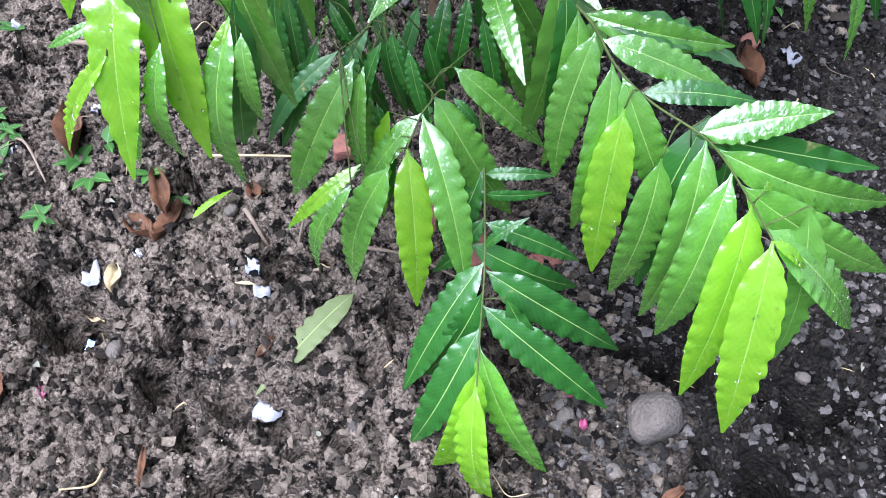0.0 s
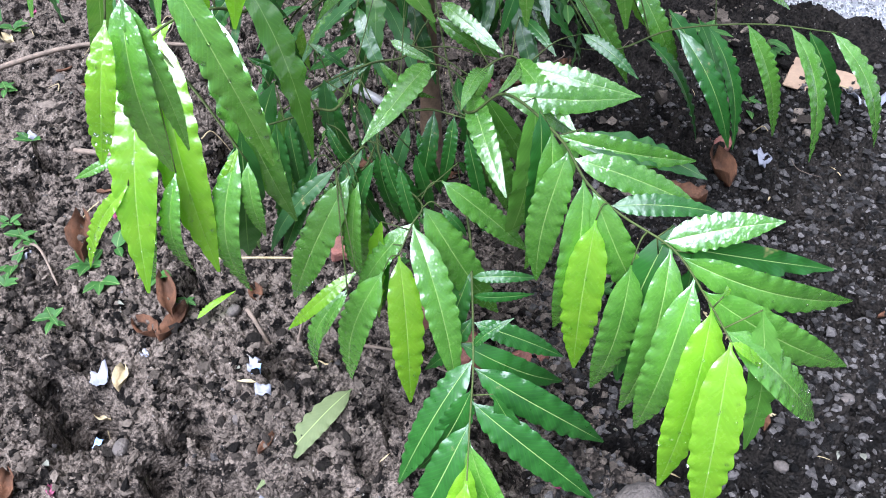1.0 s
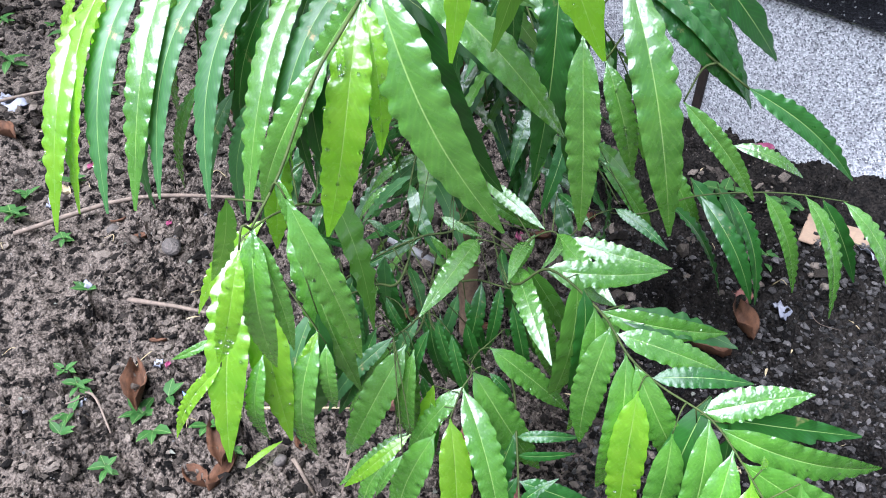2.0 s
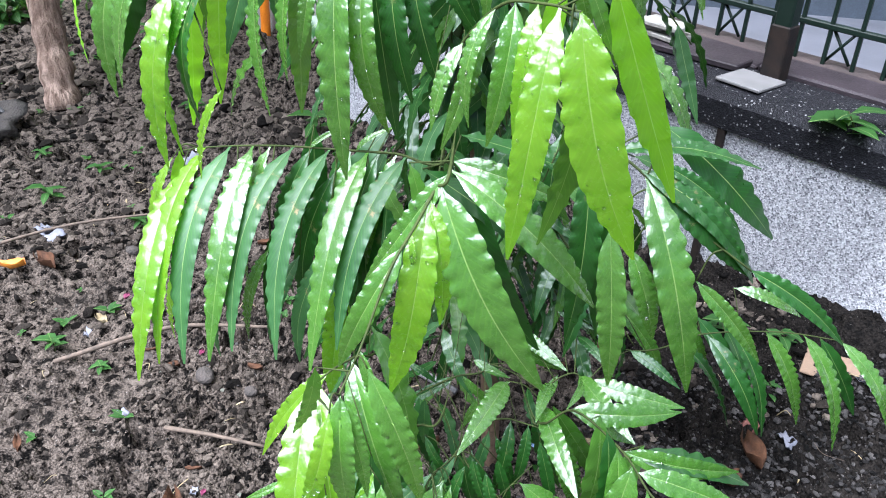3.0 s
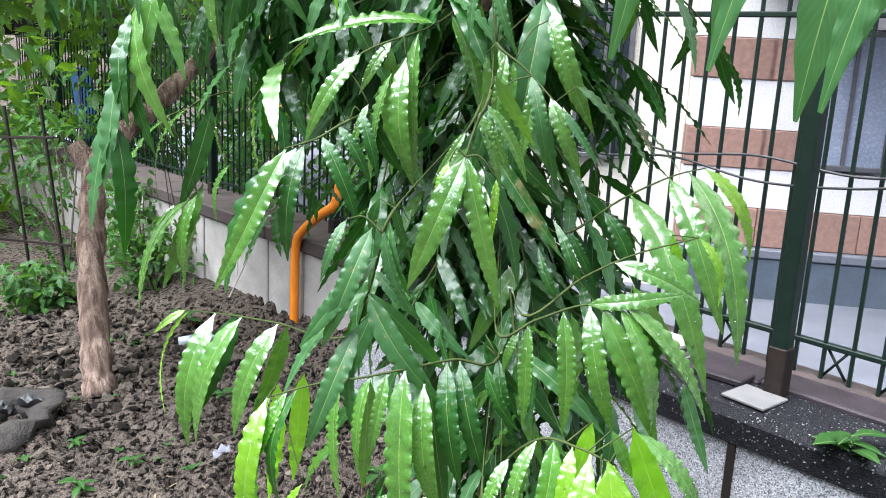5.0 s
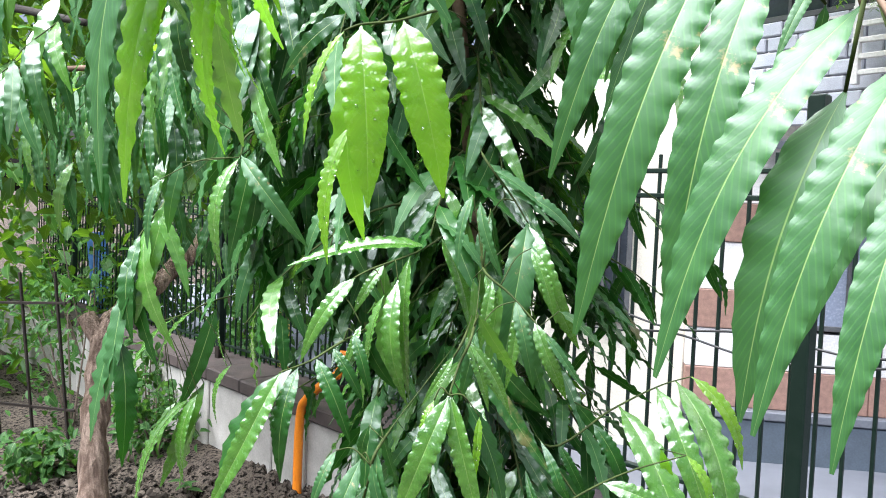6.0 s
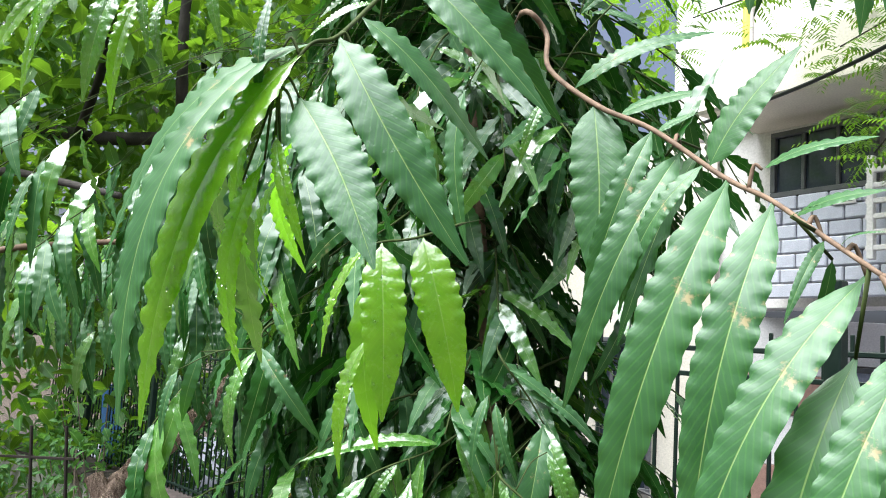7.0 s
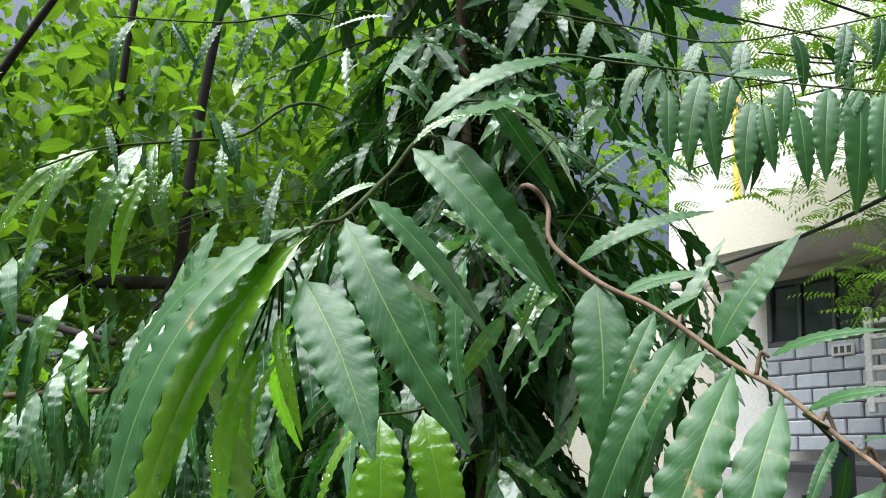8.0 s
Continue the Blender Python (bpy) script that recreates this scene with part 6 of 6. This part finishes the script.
scatter(rock("stone", (0.038, 0.033, 0.038), STONE, 5), 0.385, 0.53, 20, "rounded brown stone half sunk in the soil", "stone", "stones on the bed", 0.014)
for k, (x, y, s) in enumerate(((0.40, 0.60, 0.016), (0.265, 0.53, 0.015), (-0.37, 0.69, 0.013), (-0.73, 1.49, 0.03), (-0.24, 0.655, 0.012), (-0.05, 0.98, 0.03), (-0.30, 0.87, 0.014), (-0.42, 0.60, 0.016), (-0.95, 1.62, 0.022), (-0.60, 1.45, 0.02), (-1.25, 2.2, 0.03), (-1.0, 2.0, 0.025), (-0.4, 1.9, 0.03), (0.33, 0.45, 0.014), (0.60, 0.62, 0.012), (0.72, 0.74, 0.013))):
    scatter(rock("stone", (s, s * 0.8, s * 0.7), STONE, k + 2, detail=2), x, y, k * 37, "small angular brown stone on the soil", "stone", "stones on the bed", s * 0.2)
for k, (x, y, rot, w, l, h, tilt) in enumerate(((0.22, 0.81, 30, 0.035, 0.065, 0.03, 14), (0.13, 0.79, 100, 0.035, 0.06, 0.03, -12), (-0.12, 1.02, 10, 0.045, 0.06, 0.03, 8), (0.04, 0.90, 70, 0.06, 0.09, 0.04, 10), (0.62, 1.42, 20, 0.05, 0.06, 0.03, 0), (-0.60, 3.6, 20, 0.11, 0.2, 0.07, 0))):
    bm = box((-l / 2, -w / 2, 0), (l / 2, w / 2, h), 0.008, 2)
    bmesh.ops.subdivide_edges(bm, edges=bm.edges[:], cuts=2, use_grid_fill=True)
    for v in bm.verts:
        v.co += Vector((1, 1, 1)) * 0.006 * noise.noise(v.co * 45 + Vector((k * 9, 0, 0)))
    scatter(part("brick_piece", bm, BRICK, smooth=True), x, y, rot, "broken red brick piece lying on the soil", "brick", "brick pieces under the tree", 0.01, (tilt, tilt * 0.5))
bm = box((-0.075, -0.05, 0), (0.075, 0.05, 0.006), 0.002)
bmesh.ops.subdivide_edges(bm, edges=bm.edges[:], cuts=3, use_grid_fill=True)
for v in bm.verts:
    v.co.z += 0.006 * noise.noise(v.co * 14)
scatter(part("cardboard", bm, CARD), 0.85, 1.56, -25, "torn flat piece of brown cardboard on the soil", "cardboard", lift=0.012, tilt=(6, 4))
v, f = tube([Vector(on_ground(-0.20, 1.56, 0.02)), Vector(on_ground(-0.08, 1.50, 0.02))], (0.011, 0.011), 10)
tagged(mesh_ob("pipe_offcut", v, f, TILE), "short white plastic pipe offcut on the soil", "pipe")

# empty bottle beside the old wall
bottle = thing("plastic_bottle", pose(*on_ground(-1.94, 4.28, 0.04), 0, 90, 25), "empty clear plastic bottle with teal cap on soil", "bottle")
bv, bf = tube([Vector((0, 0, z)) for z in (-0.11, -0.108, -0.06, -0.02, 0.03, 0.07, 0.095, 0.11)], (0.022, 0.031, 0.033, 0.030, 0.033, 0.028, 0.014, 0.013), 14)
mesh_ob("bottle_body", bv, bf, CLEAR, bottle)
bv, bf = tube([Vector((0, 0, z)) for z in (-0.045, 0.02)], (0.0345, 0.0345), 14)
mesh_ob("bottle_label", bv, bf, PAPER, bottle, label="plain white wrap label")
bv, bf = tube([Vector((0, 0, z)) for z in (0.108, 0.110, 0.126, 0.128)], (0.013, 0.0155, 0.0155, 0.013), 12)
mesh_ob("bottle_cap", bv, bf, TEAL, bottle, label="teal screw cap")

# broken planter ring by the pruned tree
ring = bmesh.new()
rows = []
for i in range(25):
    a = -2.6 + 4.6 * i / 24
    row = []
    for dr, z in ((0.0, 0.0), (-0.02, 0.10), (0.02, 0.16), (0.07, 0.155), (0.09, 0.09), (0.08, 0.0)):
        k = 0.24 + dr + 0.13 * noise.noise(Vector((a * 3, z * 9, 1)))
        row.append(ring.verts.new((k * math.cos(a), k * math.sin(a), 0.75 * z * (1 + 0.5 * noise.noise(Vector((a * 2.3, z * 12, 4)))) - 0.02)))
    rows.append(row)
for a, b in zip(rows, rows[1:]):
    for k in range(5):
        ring.faces.new((a[k], b[k], b[k + 1], a[k + 1]))
    ring.faces.new((a[5], b[5], b[0], a[0]))
ring.faces.new(rows[0]), ring.faces.new(rows[-1][::-1])
bmesh.ops.recalc_face_normals(ring, faces=ring.faces[:])
scatter(part("planter_ring", ring, PLANTER, smooth=True), -2.52, 3.12, 15, "broken round concrete planter ring on the soil", "planter", lift=0.0)
for k in range(7):
    x, y = -2.50 + lit.uniform(-0.12, 0.14), 3.15 + lit.uniform(-0.1, 0.14)
    scatter(sheet("dry_leaf", 0.06, 0.13, CABLE, 300 + k, 0.5, 0.6), x, y, lit.uniform(0, 360), "blackened wet leaf lying in the planter ring", "dry leaf", "wet leaves in the planter", lift=0.05)


def weed(x, y, s, n, seed, z=None, label="small green weed seedling growing in the soil"):
    r = random.Random(seed)
    z = ground_z(x, y) if z is None else z
    w = thing("weed", Matrix.Translation((x, y, z)), label, "weed", "weeds on the bed")
    v, f = tube(smooth_path([(0, 0, -0.01), (0.1 * s, 0, 0.3 * s), (0.0, 0.1 * s, 0.6 * s)], 4), (0.02 * s, 0.012 * s), 6)
    mesh_ob("stem", v, f, TWIG, w)
    for k in range(n):
        a = 2.4 * k + r.uniform(-0.3, 0.3)
        h = s * (0.25 + 0.4 * k / n)
        b = Vector((0, 0, h))
        tip = b + Vector((math.cos(a), math.sin(a), r.uniform(0.0, 0.5))) * s * r.uniform(0.5, 0.8)
        p = LeafPile(OVAL)
        p.add(leaf_matrix(b, tip, Vector((0, 0, 1)), 0), k)
        p.make("leaf", LEAF_WEED, w)


for k, (x, y, s) in enumerate(((-0.76, 1.02, 0.05), (-0.62, 0.83, 0.05), (-1.22, 1.62, 0.07), (-1.05, 1.55, 0.05), (-1.75, 2.6, 0.10), (-1.6, 2.75, 0.08), (-1.3, 2.4, 0.07), (0.70, 1.55, 0.07), (0.62, 1.72, 0.10), (0.75, 1.68, 0.08), (-2.0, 3.0, 0.08), (-0.4, 0.9, 0.03), (-0.55, 2.6, 0.12), (-0.2, 2.7, 0.14), (-0.8, 3.1, 0.15), (0.30, 1.9, 0.12), (-1.5, 3.5, 0.1), (-2.6, 4.4, 0.12), (-2.2, 4.7, 0.15), (0.35, 0.95, 0.04))):
    weed(x, y, s, 6, 200 + k)
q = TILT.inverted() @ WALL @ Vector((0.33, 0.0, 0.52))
weed(q.x, q.y, 0.15, 9, 400, q.z + 0.01, "broad-leaved green weed growing over the wall coping")

# seedlings, flakes and crumbs too small to count
bits_rng = random.Random(123)
sprouts, flakes = LeafPile(OVAL), LeafPile([simple_leaf(0.42, 0.10, 0.12), simple_leaf(0.5, 0.2, 0.3), simple_leaf(0.3, 0.15, 0.5)])
straws = LeafPile([simple_leaf(0.05, 0.02, 0.25), simple_leaf(0.07, 0.03, 0.4), simple_leaf(0.12, 0.05, 0.2)])
for k in range(420):
    x, y = bits_rng.uniform(-2.9, 0.5), bits_rng.uniform(0.9, 4.6)
    if noise.noise(Vector((x * 1.7, y * 1.7, 2.0))) + bits_rng.uniform(-0.35, 0.35) < 0.12 or (x - 0.60) * 0.665 + (y - 2.09) * 0.747 > -0.1:
        continue
    b = Vector(on_ground(x, y, 0.006))
    size = bits_rng.uniform(0.012, 0.040)
    for i in range(bits_rng.randrange(3, 6)):
        a = bits_rng.uniform(0, 6.28)
        sprouts.add(leaf_matrix(b, b + Vector((math.cos(a), math.sin(a), bits_rng.uniform(0.2, 0.8))) * size, Vector((0, 0, 1)), 0), i)
for k in range(360):
    x, y = bits_rng.uniform(-1.9, 0.9), bits_rng.uniform(0.3, 3.0)
    if (x - 0.60) * 0.665 + (y - 2.09) * 0.747 > -0.1:
        continue
    b = Vector(on_ground(x, y, 0.006))
    a = bits_rng.uniform(0, 6.28)
    e = b + Vector((math.cos(a), math.sin(a), bits_rng.uniform(-0.2, 0.5))) * bits_rng.uniform(0.004, 0.014)
    (flakes if k % 2 else straws).add(leaf_matrix(b, e if k % 2 else b + (e - b) * 3.0, Vector((bits_rng.uniform(-0.5, 0.5), bits_rng.uniform(-0.5, 0.5), 1)), 0), k)
tagged(sprouts.make("seedlings", LEAF_WEED), "tiny green seedlings scattered over the garden soil", "seedlings", kind="stuff")
tagged(flakes.make("litter_flakes", FALLEN), "tiny pale flakes of litter scattered on soil", "litter", kind="stuff")
tagged(straws.make("straw_bits", PALELEAF), "short bits of pale straw scattered on soil", "straw", kind="stuff")

# turn the bed and all on it by the tilt given to the camera path
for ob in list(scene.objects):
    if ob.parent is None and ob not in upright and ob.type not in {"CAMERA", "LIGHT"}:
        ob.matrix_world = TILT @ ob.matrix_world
